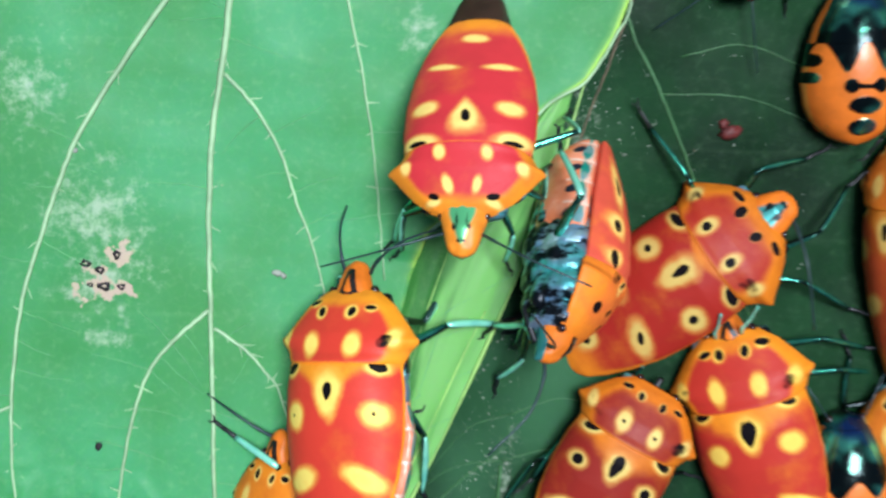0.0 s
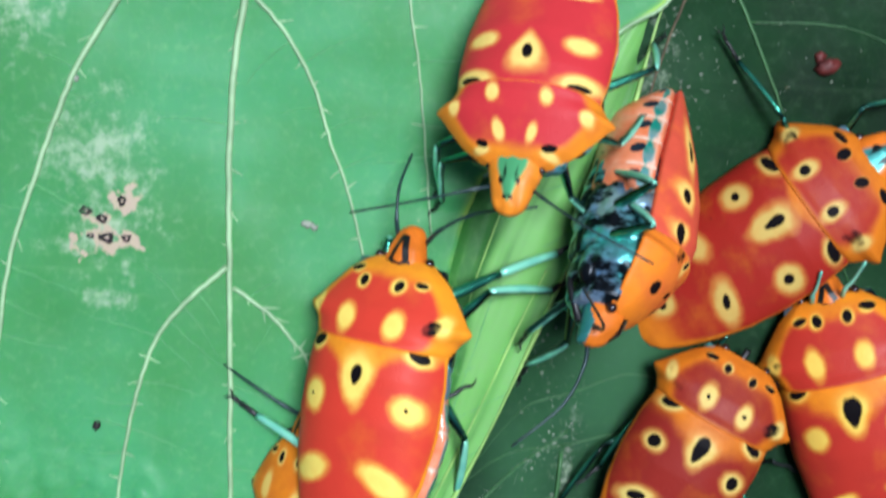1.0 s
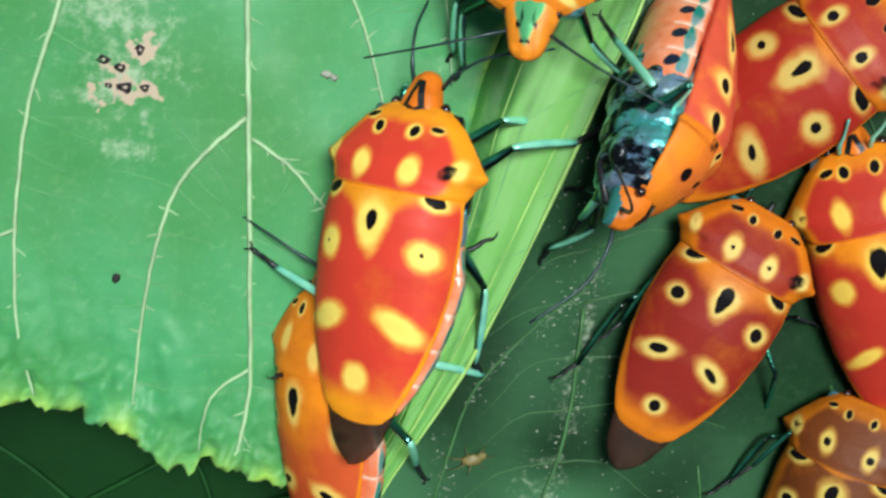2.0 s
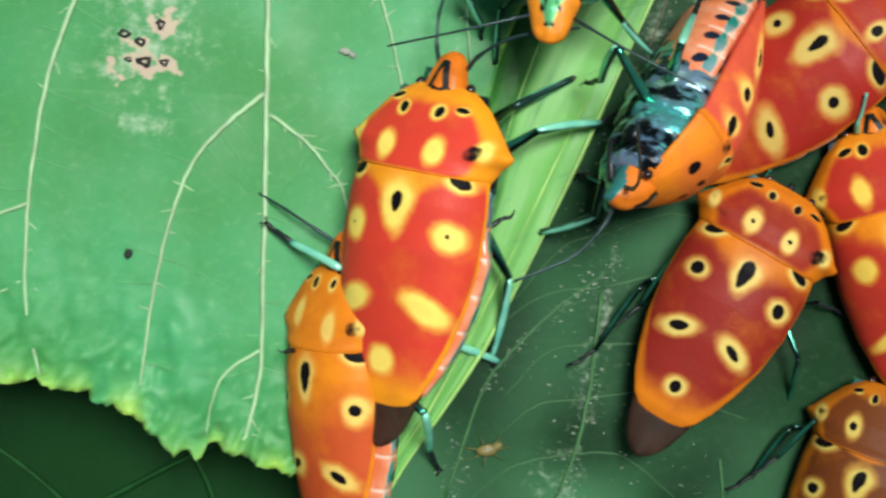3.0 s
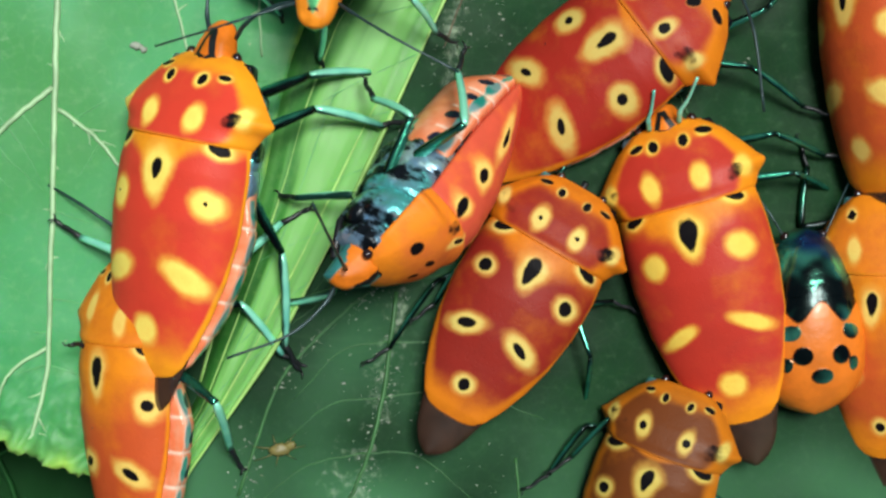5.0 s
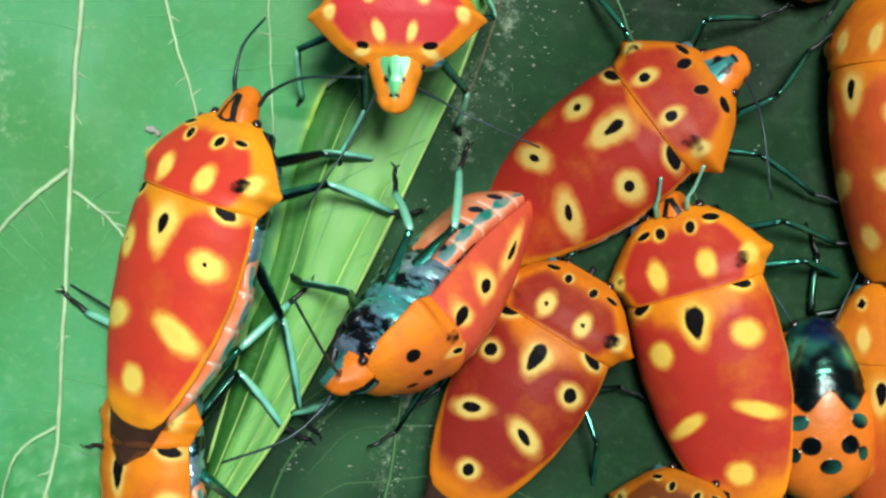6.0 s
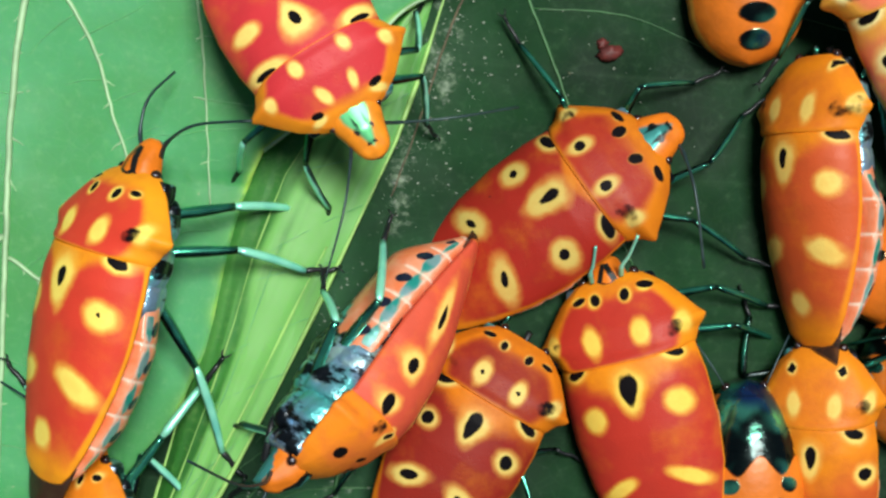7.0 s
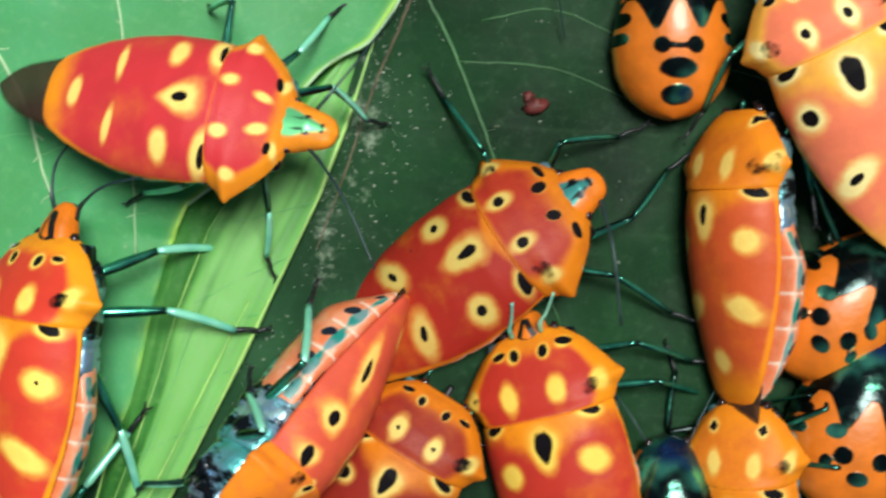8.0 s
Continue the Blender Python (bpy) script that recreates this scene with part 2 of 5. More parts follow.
MAT_LEAF = leaf_material("leaf_bright", (0.067, 0.335, 0.13), (0.052, 0.25, 0.062), (0.36, 0.58, 0.28), 0.48, 0.25, 0.24, (0.34, 0.58, 0.1))
# Base darkened for shade among the bugs; last tint paints light on open parts.
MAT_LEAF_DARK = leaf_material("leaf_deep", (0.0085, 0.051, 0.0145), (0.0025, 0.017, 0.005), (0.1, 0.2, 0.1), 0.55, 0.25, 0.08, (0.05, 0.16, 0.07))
MAT_LEAF_FOLD = leaf_material("leaf_fold", (0.05, 0.22, 0.04), (0.025, 0.13, 0.02), (0.4, 0.62, 0.2), 0.45, 0.25, 0.3, (0.165, 0.42, 0.1))
# Shade below the leaves is put into this near-black green.
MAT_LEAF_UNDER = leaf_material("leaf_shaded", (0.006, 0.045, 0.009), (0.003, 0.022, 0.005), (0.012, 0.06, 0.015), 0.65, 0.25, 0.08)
MAT_VEINLET = plain("veinlet_green", (0.12, 0.4, 0.14), 0.45, 0.0, 0.3, 500)
# Veins of the low foliage, with the same shade in their colour.
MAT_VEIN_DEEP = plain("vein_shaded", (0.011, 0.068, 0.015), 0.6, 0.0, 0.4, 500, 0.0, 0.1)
MAT_VEIN = plain("vein_pale", (0.38, 0.6, 0.32), 0.45, 0.0, 0.35, 500)
MAT_VEIN_DIM = plain("vein_dim", (0.05, 0.17, 0.05), 0.45, 0.0, 0.4, 500)
MAT_VEIN_LIME = plain("vein_lime", (0.36, 0.64, 0.16), 0.45, 0.0, 0.35, 500)
MAT_GREY = plain("dust_grey", (0.36, 0.4, 0.32), 0.8, 0.0, 0.6, 900)
MAT_BROWN_BIT = plain("dry_brown", (0.16, 0.12, 0.07), 0.8, 0.0, 0.6, 700)
MAT_CRUMB = plain("crumb_maroon", (0.13, 0.02, 0.015), 0.6, 0.0, 0.6, 1500)
MAT_BLACK = plain("frass_hole_black", (0.012, 0.01, 0.01), 0.7, 0.0, 0.4, 1500)


# ---- mesh helpers ----
def mesh_object(name, verts, faces, material, pattern=None, smooth=True):
    """One mesh object from points in millimetres; pattern: three fields a point."""
    me = bpy.data.meshes.new(name)
    me.from_pydata([(x * MM, y * MM, z * MM) for x, y, z in verts], [], faces)
    if pattern is not None:
        layer = me.attributes.new("pattern", "FLOAT_COLOR", "POINT")
        flat = np.ones((len(verts), 4), dtype=np.float32)
        flat[:, :3] = pattern
        layer.data.foreach_set("color", flat.ravel())
    me.materials.append(material)
    me.validate()
    me.update()
    if smooth:
        me.shade_smooth()
    return new(name, me)


def part(ob, parent, label=""):
    ob.parent = parent
    if label:
        ob["label"] = label
    return ob


def tube_data(points, radii, sides=8, closed_ends=True):
    """Points and faces of a round tapered tube along a line of points."""
    pts = [Vector(p) for p in points]
    verts, faces = [], []
    side = None
    for i, p in enumerate(pts):
        way = (pts[min(i + 1, len(pts) - 1)] - pts[max(i - 1, 0)]).normalized()
        if side is None:
            side = way.orthogonal().normalized()
        side = (side - way * side.dot(way)).normalized()
        other = way.cross(side)
        for k in range(sides):
            a = 2 * math.pi * k / sides
            verts.append(tuple(p + radii[i] * (math.cos(a) * side + math.sin(a) * other)))
    for i in range(len(pts) - 1):
        for k in range(sides):
            a, b = i * sides + k, i * sides + (k + 1) % sides
            faces.append((a, b, b + sides, a + sides))
    if closed_ends:
        faces.append(tuple(range(sides - 1, -1, -1)))
        faces.append(tuple(range((len(pts) - 1) * sides, len(pts) * sides)))
    return verts, faces


def smooth_line(points, steps=6):
    """A Catmull-Rom line through a few points."""
    p = [Vector(q) for q in points]
    p = [p[0] * 2 - p[1], *p, p[-1] * 2 - p[-2]]
    out = []
    for i in range(1, len(p) - 2):
        for s in range(steps):
            t = s / steps
            out.append(0.5 * (2 * p[i] + (p[i + 1] - p[i - 1]) * t + (2 * p[i - 1] - 5 * p[i] + 4 * p[i + 1] - p[i + 2]) * t * t
                              + (3 * p[i] - p[i - 1] - 3 * p[i + 1] + p[i + 2]) * t ** 3))
    out.append(p[-2])
    return out


def joined(*pieces):
    verts, faces = [], []
    for v, f in pieces:
        base = len(verts)
        verts += v
        faces += [tuple(i + base for i in q) for q in f]
    return verts, faces


def ball_data(centre, rx, ry, rz, rings=6, sides=10):
    verts, faces = [(centre[0], centre[1], centre[2] + rz)], []
    for i in range(1, rings):
        a = math.pi * i / rings
        for k in range(sides):
            b = 2 * math.pi * k / sides
            verts.append((centre[0] + rx * math.sin(a) * math.cos(b), centre[1] + ry * math.sin(a) * math.sin(b), centre[2] + rz * math.cos(a)))
    verts.append((centre[0], centre[1], centre[2] - rz))
    for k in range(sides):
        faces.append((0, 1 + k, 1 + (k + 1) % sides))
        last = 1 + (rings - 2) * sides
        faces.append((len(verts) - 1, last + (k + 1) % sides, last + k))
    for i in range(rings - 2):
        for k in range(sides):
            a, b = 1 + i * sides + k, 1 + i * sides + (k + 1) % sides
            faces.append((a, a + sides, b + sides, b))
    return verts, faces


def lookup(table, y):
    rows = sorted(table)
    return float(np.interp(y, [r[0] for r in rows], [r[1] for r in rows]))


def ease(x):
    x = min(max(x, 0.0), 1.0)
    return x * x * (3 - 2 * x)


# ---- leaves ----
def ripple(x, y):
    return 0.5 * noise.noise(Vector((x * 0.06, y * 0.06, 3.1))) + 0.16 * noise.noise(Vector((x * 0.25, y * 0.25, 7.7)))


def leaf_top(x, y):
    """Height of the bright leaf."""
    return 0.75 + ripple(x, y)


def floor_top(x, y):
    """Height of the dark leaf."""
    return -0.35 + 0.7 * ripple(x + 40, y + 13)


def sheet(name, rows, thickness, material, pattern):
    """A thin leaf blade from a grid of points, with an underside and closed edges."""
    ny, nx = len(rows), len(rows[0])
    top = [p for row in rows for p in row]
    verts = top + [(x, y, z - thickness) for x, y, z in top]
    n = nx * ny
    faces = []
    for j in range(ny - 1):
        for i in range(nx - 1):
            a = j * nx + i
            faces.append((a, a + 1, a + nx + 1, a + nx))
            faces.append((n + a, n + a + nx, n + a + nx + 1, n + a + 1))
    rim = [i for i in range(nx)] + [j * nx + nx - 1 for j in range(1, ny)] + [(ny - 1) * nx + i for i in range(nx - 2, -1, -1)] + [j * nx for j in range(ny - 2, 0, -1)]
    for a, b in zip(rim, rim[1:] + rim[:1]):
        faces.append((b, a, n + a, n + b))
    return mesh_object(name, verts, faces, material, np.array(list(pattern) * 2))


def along(line, t):
    """The point at share t of a polyline, by its length."""
    p = [Vector(q) for q in line]
    steps = [(b - a).length for a, b in zip(p, p[1:])]
    d = t * sum(steps)
    for a, b, s in zip(p, p[1:], steps):
        if d <= s or b is p[-1]:
            return a + (b - a) * min(d / max(s, 1e-9), 1.0)
        d -= s


def blade(bottom, top, left, right, nx, ny):
    """A patch of plan points between four border lines that share their corners."""
    c00, c10, c01, c11 = Vector(bottom[0]), Vector(bottom[-1]), Vector(top[0]), Vector(top[-1])
    bs, ts = [along(bottom, i / (nx - 1)) for i in range(nx)], [along(top, i / (nx - 1)) for i in range(nx)]
    ls, rs = [along(left, j / (ny - 1)) for j in range(ny)], [along(right, j / (ny - 1)) for j in range(ny)]
    out = []
    for j in range(ny):
        v = j / (ny - 1)
        row = []
        for i in range(nx):
            u = i / (nx - 1)
            row.append((1 - v) * bs[i] + v * ts[i] + (1 - u) * ls[j] + u * rs[j]
                       - ((1 - u) * (1 - v) * c00 + u * (1 - v) * c10 + (1 - u) * v * c01 + u * v * c11))
        out.append(row)
    return out


def vein(points, radius, height, material, parent, tip=0.45, name="vein", sink=0.3):
    line = smooth_line([(x, y, 0) for x, y in points], 7)
    rng = random.Random(len(points) * 31 + int(abs(points[0][0]) * 10))
    pts = [(p.x + rng.uniform(-0.04, 0.04), p.y + rng.uniform(-0.04, 0.04), height(p.x, p.y) + radius * (1 - 2 * sink)) for p in line]
    n = len(pts) - 1
    radii = [radius * (1 - (1 - tip) * i / n) for i in range(n + 1)]
    verts, faces = tube_data(pts, radii, 7)
    return part(mesh_object(name, verts, faces, material), parent)


BRIGHT_BOTTOM = [(-75, -14), (-45, -11), (-33, -10.5), (-29.7, -10.9), (-27, -11.2), (-24.8, -11.3), (-23.2, -12), (-20.8, -12.6), (-19.5, -14.3), (-18.2, -15.3),
                 (-16.1, -15.2), (-15.8, -14.7), (-13.3, -14.9), (-12.1, -16.2), (-10.5, -16.7), (-8.6, -16.9)]
BRIGHT_RIGHT = [(-8.6, -16.9), (-5, -9), (-1.2, -3), (1.0, 2.7), (1.9, 9.1), (2.6, 12.3), (3.9, 15.9), (7.7, 19.5), (12.3, 25.6), (15.6, 28), (17.6, 31.5), (18.6, 34.5), (18.5, 45), (14, 60)]
SCARS = [(-21.3, 11.3, 4.2, 3.2), (-22, 16.5, 4.2, 4.6), (-21, 6.8, 2.0, 1.2), (-27, 26, 3.0, 3.5), (2.5, 31.5, 1.6, 2.2), (-24.5, 10.5, 1.4, 0.8)]
HOLES = [(-21.1, 10.8, 0.55, 0.4), (-22.5, 12.6, 0.42, 0.3), (-20.1, 13.3, 0.32, 0.35), (-21.4, 12.1, 0.4, 0.3), (-19.8, 10.8, 0.35, 0.28), (-22.2, 10.9, 0.25, 0.2)]


def bright_leaf():
    plan = blade(BRIGHT_BOTTOM, [(-75, 60), (14, 60)], [(-75, -14), (-75, 60)], BRIGHT_RIGHT, 230, 190)
    ny, nx = len(plan), len(plan[0])
    rows, fields = [], []
    for j, line in enumerate(plan):
        row = []
        for i, p in enumerate(line):
            low, side = (p - plan[0][i]).length, (line[-1] - p).length
            lobes = Vector((p.x * 0.55, p.y * 0.5, 4.4))
            z = leaf_top(p.x, p.y) + math.exp(-low / 3.4) * (1.5 * noise.noise(lobes) + 1.2 * noise.noise(lobes * 2.1) + 0.6 * noise.noise(lobes * 4.5) + 0.1)
            z += 0.35 * math.exp(-side / 1.2) - (0.6 * math.exp(-side / 2.5) if p.y < 14 else 0.0)
            rag = (0.7 * noise.noise(Vector((p.x * 0.9, 0, 0.5))) + 0.3 * noise.noise(Vector((p.x * 2.6, 0, 2.5)))) * math.exp(-low / 1.2)
            row.append((p.x, p.y + rag, z))
            rim = max(1.2 * math.exp(-low / 1.1) * (0.55 + 0.8 * noise.noise(Vector((p.x * 0.5, 2, 1)))), 1.3 * math.exp(-side / 0.3) if p.y > 13 else 0.9 * math.exp(-side / 0.45) * (0.5 + noise.noise(Vector((p.y * 0.5, 3, 6)))))
            scar = max(1 - math.hypot((p.x - a) / c, (p.y - b) / d) for a, b, c, d in SCARS)
            cut = max(1 - math.hypot((p.x - a) / (c * 3.2), (p.y - b) / (d * 3.4)) for a, b, c, d in HOLES)
            fields.append((rim, max(scar, -1), max(cut, -1)))
        rows.append(row)
    ob = sheet("leaf", rows, 0.22, MAT_LEAF, fields)
    tagged(ob, "bright green leaf with pale veins, scrapes and a ragged edge", "leaf", kind="structure")
    # Black caps stand in for the dark seen through each hole.
    for x, y, a, b in HOLES:
        n = 9
        pts = [(x + a * math.cos(2 * math.pi * k / n) * (1 + 0.3 * math.sin(k * 2.3 + x)), y + b * math.sin(2 * math.pi * k / n) * (1 + 0.3 * math.cos(k * 1.9 + y))) for k in range(n)]
        up = [(p, q, leaf_top(p, q) + 0.05) for p, q in pts] + [(x, y, leaf_top(x, y) - 0.02)]
        down = [(p, q, leaf_top(p, q) - 0.15) for p, q in pts]
        faces = [(k, (k + 1) % n, n) for k in range(n)] + [(k, n + 1 + k, n + 1 + (k + 1) % n, (k + 1) % n) for k in range(n)]
        part(mesh_object("leaf_hole", up + down, faces, MAT_BLACK), ob, "small dark hole eaten through the leaf")
    veins = [([(-11, 44), (-11.7, 33), (-12.1, 28.8), (-12.9, 22.8), (-13.1, 15.8), (-12.9, 9.3), (-12.7, 4), (-12.5, -3.5), (-12.4, -9.2), (-13, -13.2), (-13.5, -14.6)], 0.36),
             ([(-10, 40), (-16.4, 32.9), (-22.1, 24.2), (-24.3, 19.4), (-26, 14.3), (-27.4, 9.7), (-28.2, 4), (-28.4, -1.3), (-28.1, -6.2), (-27.1, -10.5)], 0.3),
             ([(-13.1, 9.1), (-15.5, 6.9), (-17.6, 4.2), (-18.9, 0.3), (-19.7, -3.9), (-20.2, -8.5), (-20.5, -12)], 0.25),
             ([(-12.0, 27.5), (-9.7, 25), (-7.7, 21.6), (-6.4, 17.8), (-5.2, 14.7), (-4, 10.5), (-3.2, 6)], 0.2),
             ([(-12.6, 7.7), (-10.2, 6.1), (-8.4, 4.1), (-7.5, 2.8), (-6, -2)], 0.2),
             ([(-3.5, 37), (-2.8, 33.3), (-1.6, 27.9), (-0.6, 22.3), (0, 17.1), (0.6, 12)], 0.16),
             ([(-12.5, -8.1), (-14.7, -9.7), (-15.5, -11.6), (-15.8, -13.9)], 0.17),
             ([(-28.3, 1), (-36, -2), (-44, -4)], 0.18), ([(-28.2, -4), (-31, -5.5), (-36, -7)], 0.12)]
    for pts, r in veins:
        vein(pts, r * 0.8, leaf_top, MAT_VEIN, ob)
    vein(BRIGHT_RIGHT[6:13], 0.13, lambda x, y: leaf_top(x, y) + 0.32, MAT_VEIN, ob, 0.9, "rim")
    rng = random.Random(4)
    # short side veins, as fine hairs from the main ribs
    for pts, r in veins[:6]:
        line = smooth_line([(x, y, 0) for x, y in pts], 5)
        for k in range(2, len(line) - 2, 2):
            for s in (-1, 1):
                if rng.random() < 0.3:
                    continue
                p, way = line[k], (line[k + 1] - line[k]).normalized()
                stub = rng.random() < 0.6
                out = Vector((way.y * s, -way.x * s, 0)) * (rng.uniform(0.35, 0.9) if stub else rng.uniform(2.0, 5.0)) + way * rng.uniform(-0.3, 1.0)
                q = p + out
                sway = 0.03 if stub else 0.2
                vein([(p.x, p.y), ((p.x + q.x) / 2 + rng.uniform(-sway, sway), (p.y + q.y) / 2 + rng.uniform(-sway, sway)), (q.x, q.y)], 0.085 if stub else 0.05, leaf_top, MAT_VEIN if stub else MAT_VEINLET, ob, 0.3, "veinlet", 0.4)
    return ob


def dark_leaf():
    plan = blade([(-7, -60), (85, -60)], [(2, 70), (85, 70)], [(-7, -60), (-7.6, -17), (-6, 0), (-4, 20), (2, 70)], [(85, -60), (85, 70)], 150, 190)
    rows = [[(p.x, p.y, floor_top(p.x, p.y)) for p in line] for line in plan]
    marks = [(10.6, -4.7, 0.7, 3.5), (9.6, -10.9, 0.6, 4), (8.6, -16.3, 0.9, 3), (15.6, 22, 0.9, 4), (13.3, 15, 0.7, 4), (7, -16, 1, 1)]
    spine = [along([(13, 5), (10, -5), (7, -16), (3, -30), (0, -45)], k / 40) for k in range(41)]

    # Light on the open midrib and lower end is painted as a paler tint.
    def worn_or_lit(x, y):
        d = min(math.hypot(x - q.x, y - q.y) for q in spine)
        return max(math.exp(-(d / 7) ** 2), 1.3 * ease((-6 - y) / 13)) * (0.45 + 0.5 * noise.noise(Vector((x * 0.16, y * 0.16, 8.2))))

    fields = [(worn_or_lit(x, y), max(0.4 * (1 - math.hypot((x - a) / c, (y - b) / d)) for a, b, c, d in marks), -1.0) for row in rows for x, y, z in row]
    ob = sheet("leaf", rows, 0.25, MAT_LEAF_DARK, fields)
    tagged(ob, "dark green leaf blade strewn with pale dust, under the bugs", "leaf", kind="structure")
    for pts, r in (([(17.5, 36), (19.3, 31.1), (21, 28.1), (23.3, 23.2), (26, 17), (30, 9)], 0.14), ([(0.5, -17.5), (2.5, -10.5), (4.2, -7.7), (7.4, -4.3), (10.8, -1.6)], 0.12),
                   ([(10.4, -3.2), (9.7, -11.2), (8.4, -16.3), (6.4, -20.2), (4, -27)], 0.16), ([(28, -8), (31, -15), (36, -22)], 0.12), ([(23, 30), (28, 31), (34, 29), (44, 27)], 0.07),
                   ([(21.5, 27), (28, 27), (34, 25)], 0.06), ([(19, -14), (20, -20), (22, -26)], 0.1)):
        vein(pts, r, floor_top, MAT_VEIN_DIM, ob)
    rng = random.Random(33)
    for k in range(16):
        p = along([(11, 3), (10.2, -4), (9.2, -12), (7.4, -18), (4, -27)], (k // 2 + 0.5) / 8)
        q = p + Vector((rng.uniform(7, 13), rng.uniform(-3, 2))) if k % 2 else p + Vector((-rng.uniform(4, 8), -rng.uniform(3, 6)))
        mid = (p + q) / 2 + Vector((0, rng.uniform(0.5, 1.4)))
        vein([(p.x, p.y), (mid.x, mid.y), (q.x, q.y)], 0.055, floor_top, MAT_VEIN_DIM, ob, 0.4, "veinlet")
    vein([(19.4, 37), (18.9, 34.1), (17, 28.1), (15.9, 25), (14, 17.9), (12.7, 13.5)], 0.12, floor_top, MAT_BROWN_BIT, ob, 0.4, "dry_rib")
    return ob


FOLD_RIGHT = [(-7, -24), (-2.4, -15.3), (0.3, -11), (2.4, -7.5), (5.4, -1.2), (8.4, 6), (10.6, 11.5), (12.7, 16.8), (14.2, 22), (15.6, 28), (16.6, 31)]
FOLD_LEFT = [(-9, -24), (-5, -15.3), (-2.8, -11), (-1.8, -6), (-0.6, 0), (0.2, 5), (0.6, 10), (2.0, 16), (6, 22), (12, 27), (15.6, 31)]


def fold_height(u):
    return -0.2 - 0.7 * math.exp(-u / 0.06) + 1.2 * u ** 0.7 + 0.75 * math.sin(math.pi * min(u * 1.12, 1.0))


def fold_sink(y):
    return 1.3 * ease((y - 19) / 6)


def folded_leaf():
    """The narrow, paler leaf edge that curls up between the two blades."""
    rows, fields = [], []
    ny, nx = 120, 44
    for j in range(ny):
        a, b = along(FOLD_LEFT, j / (ny - 1)), along(FOLD_RIGHT, j / (ny - 1))
        row = []
        for i in range(nx):
            u = i / (nx - 1)
            p = a + (b - a) * u
            crease = noise.noise(Vector((u * 6, p.y * 0.09, 1.7))) + 0.5 * noise.noise(Vector((u * 14, p.y * 0.2, 4.1)))
            row.append((p.x, p.y, fold_height(u) - 0.1 + 0.3 * ripple(p.x * 2, p.y * 2) - fold_sink(p.y) + 0.22 * crease * (1 - 0.7 * u)))
            # Hollow inner side and crease troughs are painted darker as shade; outer side paler.
            fields.append((0.85 * ease((u - 0.26 + 0.16 * crease) / 0.34) + 0.3 * math.exp(-(1 - u) * (b - a).length / 0.22) + 0.5 * crease + 0.25 * noise.noise(Vector((u * 30, p.y * 0.12, 7.7))), -1, -1))
        rows.append(row)
    ob = sheet("leaf_fold", rows, 0.2, MAT_LEAF_FOLD, fields)
    tagged(ob, "pale green folded leaf edge with lime ribs between two leaves", "leaf", kind="structure")

    def rib(share0, share1, r, t0=0.0, t1=1.0, material=MAT_VEIN_LIME):
        pts = []
        for k in range(26):
            t = t0 + (t1 - t0) * k / 25
            a, b = along(FOLD_LEFT, t), along(FOLD_RIGHT, t)
            u = share0 + (share1 - share0) * k / 25
            p = a + (b - a) * u
            pts.append((p.x, p.y, fold_height(u) - 0.08 + 0.3 * ripple(p.x * 2, p.y * 2) + r * 0.3 - fold_sink(p.y)))
        verts, faces = tube_data(pts, [r * (0.7 + 0.3 * math.sin(k)) for k in range(26)], 7)
        part(mesh_object("rib", verts, faces, material), ob)

    rib(0.99, 0.99, 0.19)
    rib(0.62, 0.86, 0.11, 0.08, 0.62)
    rib(0.05, 0.05, 0.16, 0.25, 0.75)
    rib(0.3, 0.4, 0.07, 0.1, 0.72)
    rib(0.45, 0.55, 0.045, 0.2, 0.6, MAT_VEINLET)
    # side veins from the rim inwards
    rng = random.Random(15)
    for k in range(11):
        t = 0.12 + 0.07 * k
        rib(0.97, rng.uniform(0.3, 0.5), 0.035, t, t - rng.uniform(0.06, 0.1), MAT_VEINLET)
    return ob


def under_leaf():
    rows = []
    n = 70
    for j in range(n):
        far = lambda k: 150 * k + 1850 * k ** 7
        rows.append([(far(2 * i / (n - 1) - 1), far(2 * j / (n - 1) - 1), -11 + 2.5 * noise.noise(Vector((i * 0.13, j * 0.13, 5)))) for i in range(n)])
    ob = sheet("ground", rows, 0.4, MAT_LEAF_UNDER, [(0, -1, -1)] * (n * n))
    tagged(ob, "shaded dark green foliage far below the leaves", "foliage", kind="structure")
    level = lambda x, y: -10.2
    for pts in ([(-42, -12), (-30, -19), (-22, -27), (-16, -38)], [(-30, -24), (-18, -17), (-8, -12)], [(-24, -30), (-14, -22), (-6, -20)], [(-22, -12), (-17, -19), (-15, -27)]):
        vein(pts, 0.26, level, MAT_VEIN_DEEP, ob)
    return ob


bright_leaf()
dark_leaf()
folded_leaf()
under_leaf()

# ---- bugs ----
# outlines in body lengths: y runs towards the head, the pronotum lies at y > 0
PRONOTUM_WIDTH = [(.262, .095), (.25, .122), (.205, .178), (.14, .232), (.098, .264), (.078, .285), (.062, .276), (.04, .252), (0, .232), (-.01, .222)]
SHIELD_WIDTH = [(.012, .226), (-.1, .24), (-.25, .241), (-.4, .223), (-.52, .193), (-.62, .157), (-.69, .121), (-.722, .088), (-.736, .045), (-.74, .004)]
TOP = [(.262, .15), (.2, .195), (.1, .242), (0, .268), (-.1, .275), (-.25, .258), (-.4, .225), (-.55, .18), (-.66, .146), (-.74, .122)]
MARGIN = [(.262, .125), (.1, .135), (0, .135), (-.3, .12), (-.74, .115)]


